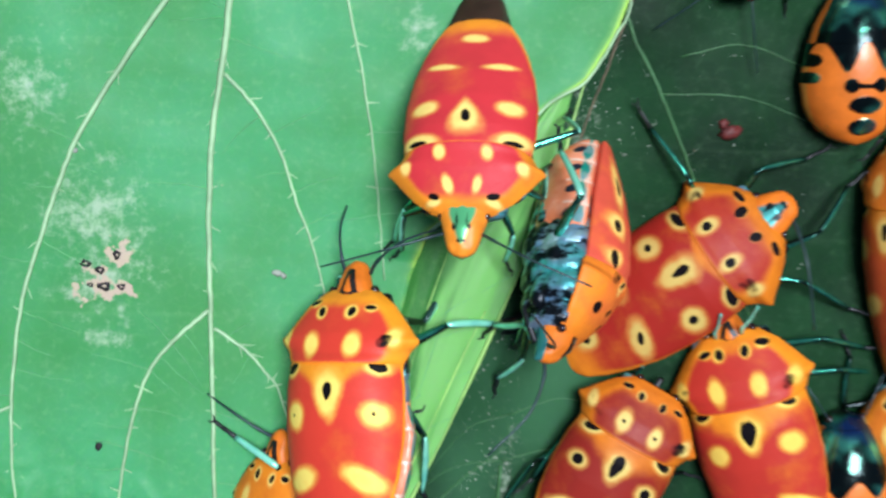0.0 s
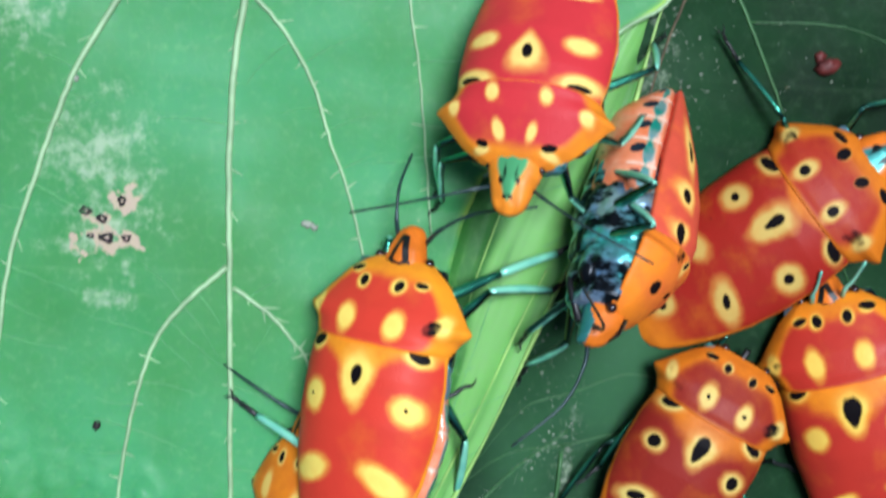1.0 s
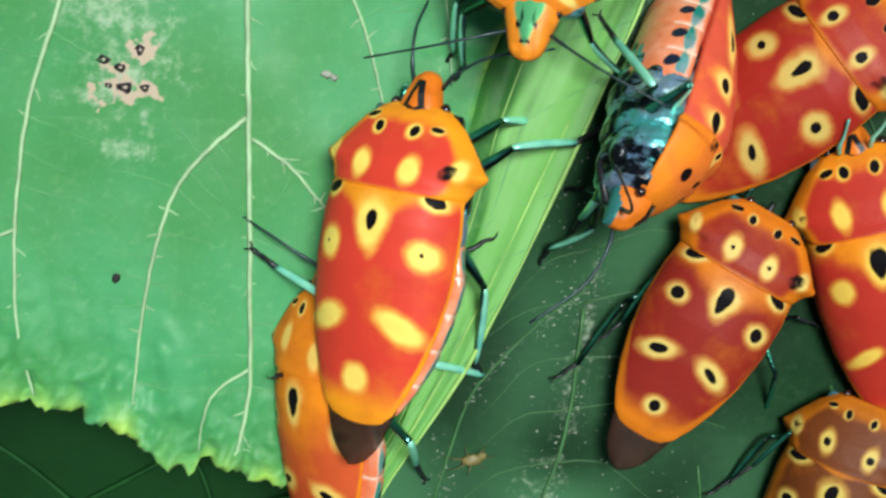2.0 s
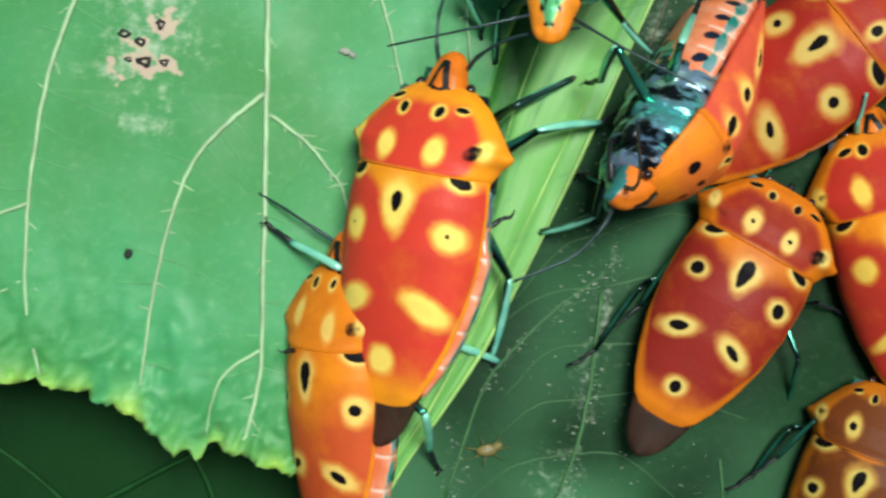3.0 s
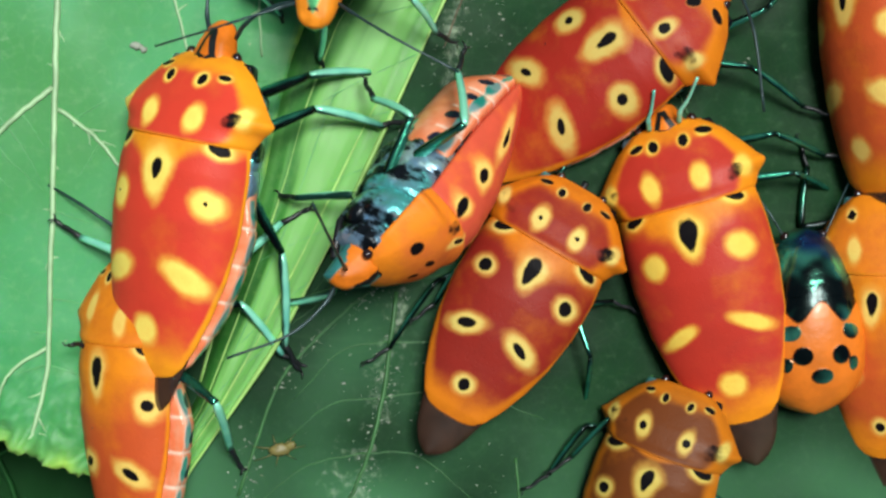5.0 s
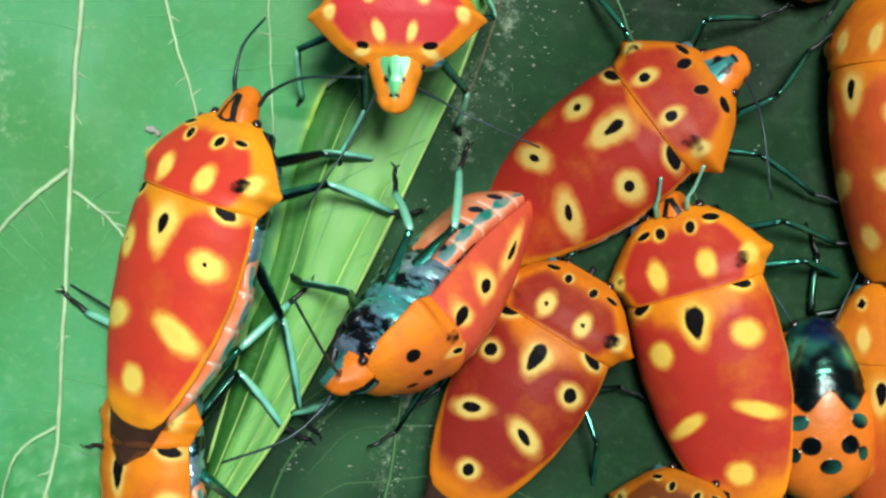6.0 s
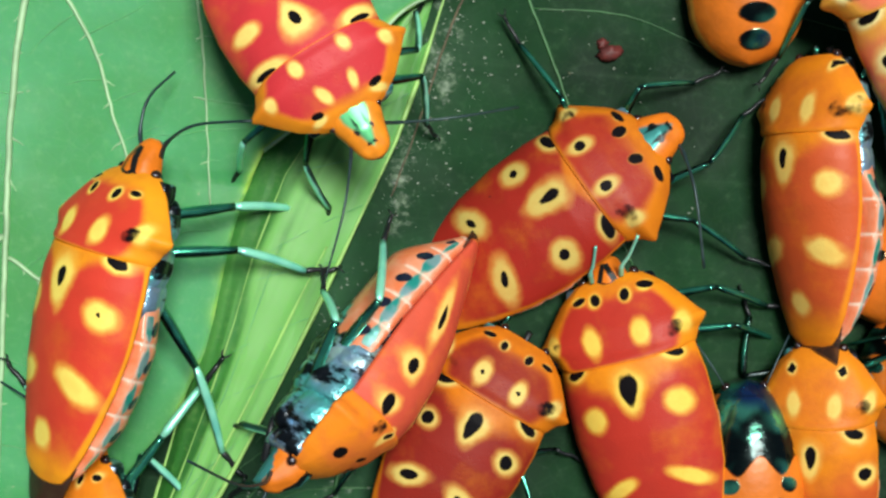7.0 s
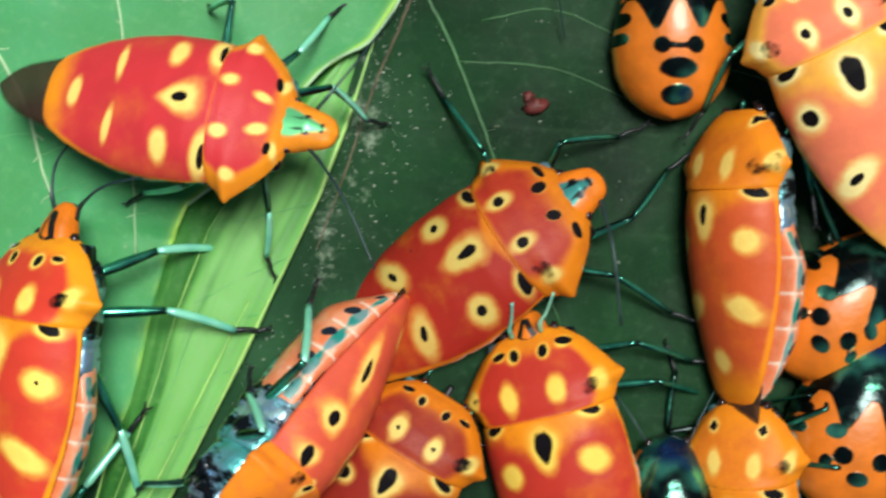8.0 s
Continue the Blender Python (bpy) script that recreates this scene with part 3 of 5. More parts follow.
def spot_field(x, y, spots):
    """How deep a point lies in the nearest of some oval spots (x, y, rx, ry, turn, taper)."""
    best = -1.5
    for sx, sy, rx, ry, turn, taper in spots:
        c, s = math.cos(radians(turn)), math.sin(radians(turn))
        dx, dy = c * (x - sx) + s * (y - sy), -s * (x - sx) + c * (y - sy)
        wide = max(rx * (1 + taper * dy / ry), rx * 0.15)
        best = max(best, 1 - math.hypot(dx / wide, dy / ry))
    return best


def dome(name, widths, ys, size, wx, hz, lift, fields, material, across=56):
    """A domed plate: rows across the body at the stations ys, with a shallow underside."""
    L = size
    verts, pattern, faces = [], [], []
    n = across + 1
    for y in ys:
        w, top, mar = lookup(widths, y) * wx, lookup(TOP, y) * hz, lookup(MARGIN, y) * hz
        for i in range(n):
            v = math.sin(math.pi * (i / across - 0.5))
            z = mar + (top - mar) * max(1 - abs(v) ** 2.2, 0) ** 0.62 + lift(v, y)
            verts.append((v * w * L, y * L, z * L))
            pattern.append(fields(v * w, y, v))
    m = len(ys)
    base = len(verts)
    for y in ys:
        w, mar = lookup(widths, y) * wx, lookup(MARGIN, y) * hz
        for i in range(n):
            v = math.sin(math.pi * (i / across - 0.5))
            verts.append((v * w * 0.97 * L, y * L, (mar - 0.008 - 0.03 * (1 - v * v) + lift(v, y)) * L))
            pattern.append((fields(v * w, y, v)[0], -1.5, -1.5))
    for j in range(m - 1):
        for i in range(across):
            a = j * n + i
            faces.append((a, a + n, a + n + 1, a + 1))
            b = base + a
            faces.append((b, b + 1, b + n + 1, b + n))
    ring = [i for i in range(n)] + [j * n + n - 1 for j in range(1, m)] + [(m - 1) * n + i for i in range(n - 2, -1, -1)] + [j * n for j in range(m - 2, 0, -1)]
    for a, b in zip(ring, ring[1:] + ring[:1]):
        faces.append((a, b, base + b, base + a))
    return mesh_object(name, verts, faces, material, np.array(pattern))


def stations(a, b, n):
    """Places from a to b, closer together near both ends."""
    return [a + (b - a) * (0.5 - 0.5 * math.cos(math.pi * (0.06 + 0.94 * i / n) if i else 0.0)) for i in range(n + 1)]


def abdomen(size, wx, hz, belly, cream):
    """The hull under the shield: a rounded flank with teal patches, black bars and pale seams."""
    L = size
    verts, faces, pattern = [], [], []
    ys = [-0.715 + 0.6 * i / 72 for i in range(73)]
    n = 41
    for y in ys:
        flare = 0.94 + (belly - 0.94) * ease((-0.13 - y) / 0.14)
        w = lookup(SHIELD_WIDTH, min(y - 0.012, 0.01)) * wx * 1.0 * flare
        mar = lookup(MARGIN, y) * hz
        deep = 0.135 * hz * (ease((y + 0.74) / 0.25) * 0.85 + 0.15)
        seg = (y * 8.6) % 1.0
        scallop = 1 - 0.02 * math.exp(-(min(seg, 1 - seg) / 0.08) ** 2)
        for i in range(n):
            a = -0.5 + (math.pi + 1.0) * i / (n - 1)
            x, up = math.cos(a) * w * scallop, math.sin(a)
            z = mar - 0.03 - up ** 0.8 * deep if up > 0 else mar - 0.03 - up * 0.03
            verts.append((x * L, y * L, z * L))
            from_edge = min(a, math.pi - a)
            teal = 1 - math.hypot((from_edge - 0.11) / 0.1, (seg - 0.5) / 0.52)
            bar = 1 - math.hypot((from_edge - 0.3 - 0.25 * (seg - 0.42)) / 0.13, (seg - 0.42) / 0.22)
            pale = max(0.3 - abs(seg - 0.95) / 0.16, 0.6 - abs(from_edge) / 0.16, 0.8 - min(seg, 1 - seg) / 0.1 if from_edge < 0.5 else -1)
            pale = max(pale, cream - abs(from_edge) / 1.2)
            inside = -0.66 < y < -0.14
            pattern.append((teal if inside else -1, pale, bar if inside else -1))
    m = len(ys)
    for j in range(m - 1):
        for i in range(n - 1):
            a = j * n + i
            faces.append((a, a + 1, a + n + 1, a + n))
        faces.append((j * n + n - 1, j * n, (j + 1) * n, (j + 1) * n + n - 1))
    faces.append(tuple(range(n)))
    faces.append(tuple(range((m - 1) * n + n - 1, (m - 1) * n - 1, -1)))
    return mesh_object("abdomen", verts, faces, MAT_BELLY, np.array(pattern))


def thorax(root, size, wx, hz):
    """The metallic underside of the chest: overlapping plates, leg sockets and the folded beak."""
    L = size
    for k, (y0, y1, w, deep) in enumerate(((0.25, 0.15, 0.15, 0.1), (0.165, 0.05, 0.215, 0.13), (0.065, -0.07, 0.222, 0.148), (-0.05, -0.16, 0.222, 0.158), (-0.13, -0.3, 0.212, 0.15))):
        verts, faces = [], []
        rows, n = 11, 49
        for j in range(rows):
            y = y0 + (y1 - y0) * j / (rows - 1)
            bulge = 0.99 + 0.05 * math.sin(math.pi * j / (rows - 1)) - 0.03 * (j == 0)
            for i in range(n):
                a = math.pi * i / (n - 1)
                # grooves part the side lobes of a plate, and slanting wrinkles run over it
                groove = sum(math.exp(-((abs(a - math.pi / 2) - c - 0.12 * (j / (rows - 1) - 0.5)) / 0.06) ** 2) for c in (0.42, 0.85, 1.22))
                fold = noise.noise(Vector((math.cos(a) * 5, y * 26 + 2.5 * abs(math.cos(a)), k * 3.7)))
                relief = bulge - (0.055 * groove - 0.045 * fold) * math.sin(a) ** 0.5
                verts.append((math.cos(a) * w * wx * relief * L, y * L, (lookup(MARGIN, y) * hz - 0.012 - math.sin(a) ** 0.75 * deep * hz * relief) * L))
        for j in range(rows - 1):
            for i in range(n - 1):
                q = j * n + i
                faces.append((q, q + n, q + n + 1, q + 1))
            faces.append((j * n + n - 1, (j + 1) * n + n - 1, (j + 1) * n, j * n))
        faces.append(tuple(range(n)))
        faces.append(tuple(range(rows * n - 1, (rows - 1) * n - 1, -1)))
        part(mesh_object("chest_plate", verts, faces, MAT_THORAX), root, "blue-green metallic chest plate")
    for s in (-1, 1):
        for y in (0.16, 0.04, -0.08):
            part(mesh_object("leg_socket", *ball_data((s * 0.1 * wx * L, y * L, 0.03 * hz * L), 0.045 * L, 0.05 * L, 0.035 * L), MAT_THORAX), root)
    part(mesh_object("beak", *tube_data([(0, 0.3 * L, 0.05 * hz * L), (0, 0.18 * L, 0.0), (0, 0.0, -0.012 * L), (0, -0.16 * L, -0.015 * L)], [0.014 * L, 0.012 * L, 0.01 * L, 0.005 * L], 7), MAT_TARSUS), root, "dark folded beak")


def head(size, wx, hz, green, material, reach):
    """A blunt wedge with a shining base, dark side lines and a beak below."""
    L = size
    ys = [0.225 + (0.037 + reach) * (1 - (1 - i / 20) ** 1.6) for i in range(21)]
    n = 29
    verts, faces, pattern = [], [], []
    for y in ys:
        t = (y - 0.225) / (0.037 + reach)
        w = lookup([(0, .086), (.25, .084), (.42, .074), (.6, .065), (.8, .055), (.9, .045), (.97, .028), (1, .01)], t) * (0.5 + 0.5 * wx) * (0.82 if green < 0.5 else 1.1)
        top, mid = lookup([(0, .165), (.5, .155), (.9, .12), (1, .1)], t) * hz, lookup([(0, .1), (1, .085)], t) * hz
        for i in range(n):
            a = 2 * math.pi * i / (n - 1)
            x, z = math.cos(a) * w, math.sin(a)
            groove = 0.006 * hz * math.exp(-((abs(x) - 0.026) / 0.007) ** 2)
            z = mid + (top - mid) * z ** 0.8 - groove if z > 0 else mid - 0.055 * hz * (1 - 0.5 * t) * abs(z) ** 0.8
            verts.append((x * L, y * L, z * L))
            taper = (0.01 + 0.07 * green) * lookup([(0, 1.0), (.25, 0.9), (.5, .55), (.75, .25), (.84, 0.05), (1, 0.0)], t)
            lobe = min((taper - abs(x)) / 0.02, (0.84 - t) / 0.1)
            if green < 0.2:
                lobe = -1
            line = 1 - abs(abs(x) - 0.036 * (1 - t / 0.85)) / 0.013 if t < 0.8 else -1
            outline = 0.3 - abs(lobe + 0.1) / 0.6 if green > 0.5 and 0.28 < t < 0.8 else -1
            below = 0.6 if math.sin(a) < -0.2 and abs(x) < 0.05 else -1
            base = 0.5 - abs(t - 0.16) / 0.05 if green < 0.5 else -1
            pattern.append((max(lobe if math.sin(a) > 0 else -1, below), 0, max(base, outline, line * (1.05 - green) - 0.2) if math.sin(a) > 0 else base))
    for j in range(len(ys) - 1):
        for i in range(n - 1):
            q = j * n + i
            faces.append((q, q + n, q + n + 1, q + 1))
    faces.append(tuple(range(n)))
    faces.append(tuple(range(len(ys) * n - 1, (len(ys) - 1) * n - 1, -1)))
    return mesh_object("head", verts, faces, material, np.array(pattern))


def membrane(size, wx, hz, length):
    L = size
    rows, fields = [], []
    for j in range(14):
        t = j / 13
        y = -0.66 - (0.08 + length) * t
        w = (0.13 - 0.07 * t) * wx * math.sqrt(max(1 - (max(t - 0.55, 0) / 0.46) ** 2, 0.02))
        rows.append([(w * (i / 5 - 1) * L, y * L, (0.105 - 0.02 * t + 0.02 * math.cos((i / 5 - 1) * 1.5)) * hz * L) for i in range(11)])
        fields += [(0, 0, 0)] * 11
    ob = sheet("membrane", rows, 0.12, MAT_MEMBRANE, fields)
    ob.data.flip_normals()
    return ob


SEGMENTS = {"f": (0.2, 0.21), "m": (0.22, 0.23), "h": (0.27, 0.3)}  # femur and tibia in body lengths
SOCKETS = {"f": (0.11, 0.16), "m": (0.12, 0.04), "h": (0.12, -0.08)}


def segment(name, length, r0, r1, bulge, material, bend=0.0):
    n = 9
    pts = [(0, length * i / n, bend * math.sin(math.pi * i / n)) for i in range(n + 1)]
    radii = [(r0 + (r1 - r0) * i / n) * (1 + bulge * math.sin(math.pi * min(i / n * 1.1, 1))) for i in range(n + 1)]
    radii[0] *= 0.7
    verts, faces = tube_data(pts, radii, 9)
    return mesh_object(name, verts, faces, material)


LEG_MESHES = {}


def leg(parent, key, side, size, long=1.08, slight=False):
    """Femur with tibia under it, and the foot under the tibia; slight: the crowd's thin legs, shins darkened to carry
    its shade.
    """
    a, b = (v * size * long for v in SEGMENTS[key])
    if (key, size, long, slight) not in LEG_MESHES:
        thick = size / (19 if slight else 14.5)
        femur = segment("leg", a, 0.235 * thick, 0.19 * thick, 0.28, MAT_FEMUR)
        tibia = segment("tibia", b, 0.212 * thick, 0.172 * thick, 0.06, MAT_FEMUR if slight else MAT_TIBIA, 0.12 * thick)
        line = [(0, 0, 0), (0, 0.04 * size, -0.006 * size), (0, 0.075 * size, -0.022 * size), (0, 0.105 * size, -0.02 * size)]
        claws = [tube_data([line[-1], (s * 0.012 * size, 0.118 * size, -0.022 * size), (s * 0.016 * size, 0.126 * size, -0.034 * size)], [0.06 * thick, 0.05 * thick, 0.02 * thick], 6) for s in (-1, 1)]
        beads = tube_data([Vector(p) for p in smooth_line(line, 4)], [(0.15 - 0.03 * (i % 4 == 0) - 0.003 * i) * thick for i in range(13)], 8)
        verts, faces = joined(beads, *claws)
        tarsus = mesh_object("tarsus", verts, faces, MAT_TARSUS)
        LEG_MESHES[key, size, long, slight] = [o.data for o in (femur, tibia, tarsus)]
        for o in (femur, tibia, tarsus):
            bpy.data.objects.remove(o)
    meshes = LEG_MESHES[key, size, long, slight]
    femur = part(new("leg", meshes[0]), parent)
    tibia = part(new("tibia", meshes[1]), femur, "metallic shin coloured dark for the crowd's shade" if slight else "teal metallic shin")
    tarsus = part(new("tarsus", meshes[2]), tibia, "black clawed foot")
    tarsus.matrix_basis = pose(0, b * MM, 0, 38, 0, 0)
    tibia.matrix_basis = pose(0, a * MM, 0, -80, 0, 0)
    return femur, tibia


def leg_poses(body, key, side, size, wx, hz, foot, hint=None, knee_at=None, long=1.08):
    """The femur's pose in the body's space and the tibia's in the femur's, so that the shin ends at the foot's place in the world (mm)."""
    a, b = (v * size * long for v in SEGMENTS[key])
    hx, hy = SOCKETS[key]
    hip = Vector((side * hx * wx * size, hy * size, 0.03 * hz * size))
    target = (body.inverted() @ (Vector(foot) * MM)) / MM
    up = Vector((side * 0.9, {"f": 0.25, "m": 0.1, "h": 0.1}[key], 0.45)) if hint is None else Vector((0, 1 if key == "f" else -1, 0))
    way = target - hip
    d = min(max(way.length - 0.07 * size, abs(a - b) + 0.15 * size), (a + b) * 0.985)
    way.normalize()
    rise = (up - way * up.dot(way)).normalized()
    ca = (a * a + d * d - b * b) / (2 * a * d)
    knee = hip + a * (ca * way + math.sqrt(max(1 - ca * ca, 0)) * rise)
    end = hip + d * way
    if knee_at:
        knee = hip + a * ((body.inverted() @ (Vector(knee_at) * MM)) / MM - hip).normalized()
        end = target
        rise = knee - target
    y = (knee - hip).normalized()
    x = y.cross(rise).normalized()
    z = x.cross(y)
    femur = Matrix((x, y, z)).transposed().to_4x4()
    femur.translation = hip * MM
    shin = femur.to_3x3().inverted() @ (end - knee).normalized()
    tibia = Matrix.Translation((0, a * MM, 0)) @ Matrix.Rotation(math.atan2(shin.z, shin.y), 4, "X")
    return femur, tibia


DEFAULT_FEET = {"fl": (-.36, .4), "fr": (.36, .4), "ml": (-.47, .0), "mr": (.47, .0), "hl": (-.4, -.4), "hr": (.4, -.4)}


def antenna(parent, side, size, wx, hz, tip, name="antenna"):
    """Four thin joints from the front of the head to a point in body lengths."""
    L = size
    a = Vector((side * 0.05 * wx * L, 0.325 * L, 0.085 * hz * L))
    if name == "feeler":
        a.y, a.z = 0.26 * L, 0.15 * hz * L
    e = Vector(tip) * L
    mid = (a + e) / 2 + (Vector((0, 0.03 * L, 0.05 * L)) if name == "antenna" else Vector((0, 0, 0.01 * L)))
    line = smooth_line([a, (a * 2 + mid) / 3 + Vector((0, 0.01, 0.02)) * L, mid, e], 6)
    thick = L / (15 if name == "antenna" else 13)
    radii = [(0.12 if i < 7 else 0.095) * thick * (1.15 if i % 6 == 5 else 1) * (1 - 0.4 * i / len(line)) for i in range(len(line))]
    verts, faces = tube_data(line, radii, 7)
    return part(mesh_object(name, verts, faces, MAT_TIBIA if name == "feeler" else MAT_ANTENNA), parent)


SHIELD_PLACES = {"drop": (0, -.1), "sideL": (-.168, -.183), "sideR": (.168, -.183), "rearL": (-.13, -.412), "rearR": (.13, -.412), "tip": (0, -.602), "cornL": (-.172, -.024), "cornR": (.172, -.024)}
COLLAR_PLACES = {"colL": (-.085, .076), "colR": (.085, .076), "eyeL": (-.05, .202), "eyeR": (.05, .202), "oeyeL": (-.118, .213), "oeyeR": (.118, .213), "smL": (-.19, .072), "smR": (.19, .072)}


def pattern_spots(slim, big, pupils, **places):
    """The usual blots on the shield: a drop on the middle line, pairs beside and behind it, one near the tip, and two at the corners.
    pupils: how large the black centre of each kind is (drop, side, rear, tip); places: where one bug's own blots lie."""
    drop, side, rear, tip = pupils
    p = {**SHIELD_PLACES, **places}
    bold = 1.0 if side > 0.5 else 0.85
    x, y = p["drop"]
    yellow, black = [(x, y - .01, .045 * big, .068 * big, 0, .25)], [(x, y, .02 * drop, .042 * drop, 0, .25)]
    for s, n in ((-1, "L"), (1, "R")):
        x, y = p["side" + n]
        yellow.append((x, y, .039 * big, .041 * big, 0, 0))
        if side:
            black.append((x, y, .02 * side, .022 * side, s * 10, 0))
        x, y = p["rear" + n]
        yellow.append((x, y, .066 * big, .038 * big * slim, -24 * s, 0.0))
        if rear:
            black.append((x, y, .034 * rear, .016 * rear, -28 * s, 0))
        x, y = p["corn" + n]
        yellow.append((x, y - .004, .046 * bold, .028 * bold, -20 * s, 0))
        black.append((x, y, .037 * bold, .019 * bold, -24 * s, 0))
    x, y = p["tip"]
    yellow.append((x, y, .038 * big, .038 * big, 0, 0))
    if tip:
        black.append((x, y, .02 * tip, .021 * tip, 0, 0))
    return yellow, black


def collar_spots(front, rear, smudge, halo=0.75, **places):
    """The pronotum's marks: black pupils in front, yellow blots behind, smudges at the shoulders."""
    yellow, black, grey = [], [], []
    p = {**COLLAR_PLACES, **places}
    for s, n in ((-1, "L"), (1, "R")):
        eye_at, outer, blot, dim = p["eye" + n], p["oeye" + n], p["col" + n], p["sm" + n]
        yellow += [(*eye_at, .03 * halo, .033 * halo, 0, 0), (*outer, .03 * halo, .02 * halo, 0, 0), (*blot, .028, .046, 0, 0), (dim[0] + s * .028, dim[1] + .012, .022, .036, 0, 0)]
        if front:
            black += [(*eye_at, .016 * front, .022 * front, s * -12, 0), (*outer, .026 * front, .011 * front, s * -12, 0)]
        if rear:
            black += [(*blot, .016 * rear, .018 * rear, 0, 0)]
        if smudge:
            grey += [(*dim, .034 * smudge, .022 * smudge, s * 30, 0)]
    return yellow, black, grey


def bug(label, size, material, shield, collar, wx=1.0, hz=1.0, green=0.25, redness=1.0, front_band=0.09, head_mat=None, tail=0.13, horns=((-.3, .75, .02), (.3, .75, .02)), seed=0, feelers="antenna", reach=0.11, rim=0.11, belly=1.0, blush=1.0, cream=0.0):
    """One adult: its parts round an empty at the middle of its shield's front, z = 0 under the belly."""
    root = new("jewel_bug")
    rng = random.Random(seed)

    def vary(spots):
        return [(x + rng.uniform(-.002, .002), y + rng.uniform(-.002, .002), rx * rng.uniform(.92, 1.1), ry * rng.uniform(.92, 1.1), t + rng.uniform(-6, 6), k) for x, y, rx, ry, t, k in spots]

    sy, sb = (vary(s) for s in shield)
    cy, cb, cg = (vary(s) for s in collar)

    def shield_fields(x, y, v):
        e = 1 - abs(v)
        wide = rim * ((0.12 if rim < 0.3 else 0.8) + 1.3 * ease((-0.3 - y) / 0.4))
        r = (ease((e - 0.004) / wide) if rim else 1.0) * ease((y + 0.74) / (0.22 if rim else 0.05))
        if front_band:
            r *= ease((0.03 - y - min(0.09, front_band) * math.exp(-(x / (0.1 * wx)) ** 2)) / (front_band * 1.05))
        return r * redness, spot_field(x / wx, y, sy), spot_field(x / wx, y, sb)

    def collar_fields(x, y, v):
        e = 1 - abs(v)
        r = ease((e - 0.1) / 0.26) * ease((0.25 - y) / 0.1) * ease((y + 0.02) / 0.03)
        return r * redness * blush, spot_field(x / wx, y, cy), max(spot_field(x / wx, y, cb), min(spot_field(x / wx, y, cg) * 0.5, -0.03))

    def shield_lift(v, y):
        return -0.012 * ease((y + 0.02) / 0.03) - 0.006 * (1 - ease((y + 0.74) / 0.05))

    def collar_lift(v, y):
        return 0.006 * ease((0.03 - y) / 0.03) - 0.008 * ease((y - 0.23) / 0.03) - 0.014 * ease((abs(v) - 0.8) / 0.2)

    part(dome("scutellum", SHIELD_WIDTH, stations(0.012, -0.74, 110), size, wx, hz, shield_lift, shield_fields, material, 64), root)
    part(dome("pronotum", PRONOTUM_WIDTH, stations(0.262, -0.01, 48), size, wx, hz, collar_lift, collar_fields, material, 64), root)
    part(abdomen(size, wx, hz, belly, cream), root, "salmon belly with black bars and teal flank patches")
    thorax(root, size, wx, hz)
    h = part(head(size, wx, hz, green, head_mat or MAT_HEAD_DARK, reach), root, "orange head with a metallic green lobe")
    for s in (-1, 1):
        v, f = ball_data((s * 0.088 * (0.5 + 0.5 * wx) * size, 0.262 * size, 0.11 * hz * size), 0.017 * size, 0.019 * size, 0.017 * size)
        part(mesh_object("eye", v, f, MAT_EYE), h)
    part(membrane(size, wx, hz, tail), root, "dark brown wing membrane")
    for s, tip in zip((-1, 1), horns):
        if tip:
            antenna(root, s, size, wx, hz, tip, feelers)
    tagged(root, label, "insect", "jewel bugs on the leaves")
    root["size"] = size
    return root


TUCKED = "tucked"


def default_foot(body, name, size, ground, tucked):
    fx, fy = DEFAULT_FEET[name]
    if tucked:
        fx, fy = fx * 0.38, fy * 0.5
    p = body @ (Vector((fx * size, fy * size, 0)) * MM) / MM
    return (p.x, p.y, ground(p.x, p.y) + 0.4)


def stand(root, body, size, feet=None, wx=1.0, hz=1.0, tuck="", ground=floor_top):
    """Put a still bug at its pose and set its legs down; tuck: legs drawn in under the body."""
    root.matrix_basis = body
    for name in DEFAULT_FEET:
        side = -1 if name[1] == "l" else 1
        feet = feet or {}
        foot = feet.get(name) or default_foot(body, name, size, ground, name in tuck)
        long = 0.8 if name in tuck else 1.08
        femur, tibia = leg(root, name[0], side, size, long, True)
        femur.matrix_basis, tibia.matrix_basis = leg_poses(body, name[0], side, size, wx, hz, foot, TUCKED if name in tuck else None, feet.get(name + "_knee"), long)


MOVES = []


def between(known, t):
    return [float(np.interp(t, [k for k, _ in known], [f[i] for _, f in known])) for i in range(3)]


def roam(root, rows, size, steps, wx=1.0, hz=1.0, tuck="", ground=leaf_top, long=1.08):
    """Note a moving bug: its poses, and where its feet stand and its knees point at some of those times."""
    root.matrix_basis = rows[0][1]
    MOVES.append((root, rows))
    for name in DEFAULT_FEET:
        side = -1 if name[1] == "l" else 1
        reach = 0.8 if name in tuck else long
        femur, tibia = leg(root, name[0], side, size, reach)
        known = [(t, step[name]) for t, step in steps if name in step]
        knees = [(t, step[name + "_knee"]) for t, step in steps if name + "_knee" in step]
        femurs, tibias = [], []
        for t, body in rows:
            foot = between(known, t) if known else default_foot(body, name, size, ground, name in tuck)
            f, s = leg_poses(body, name[0], side, size, wx, hz, foot, TUCKED if name in tuck else None, between(knees, t) if knees else None, reach)
            femurs.append((t, f))
            tibias.append((t, s))
        MOVES.append((femur, femurs))
        MOVES.append((tibia, tibias))


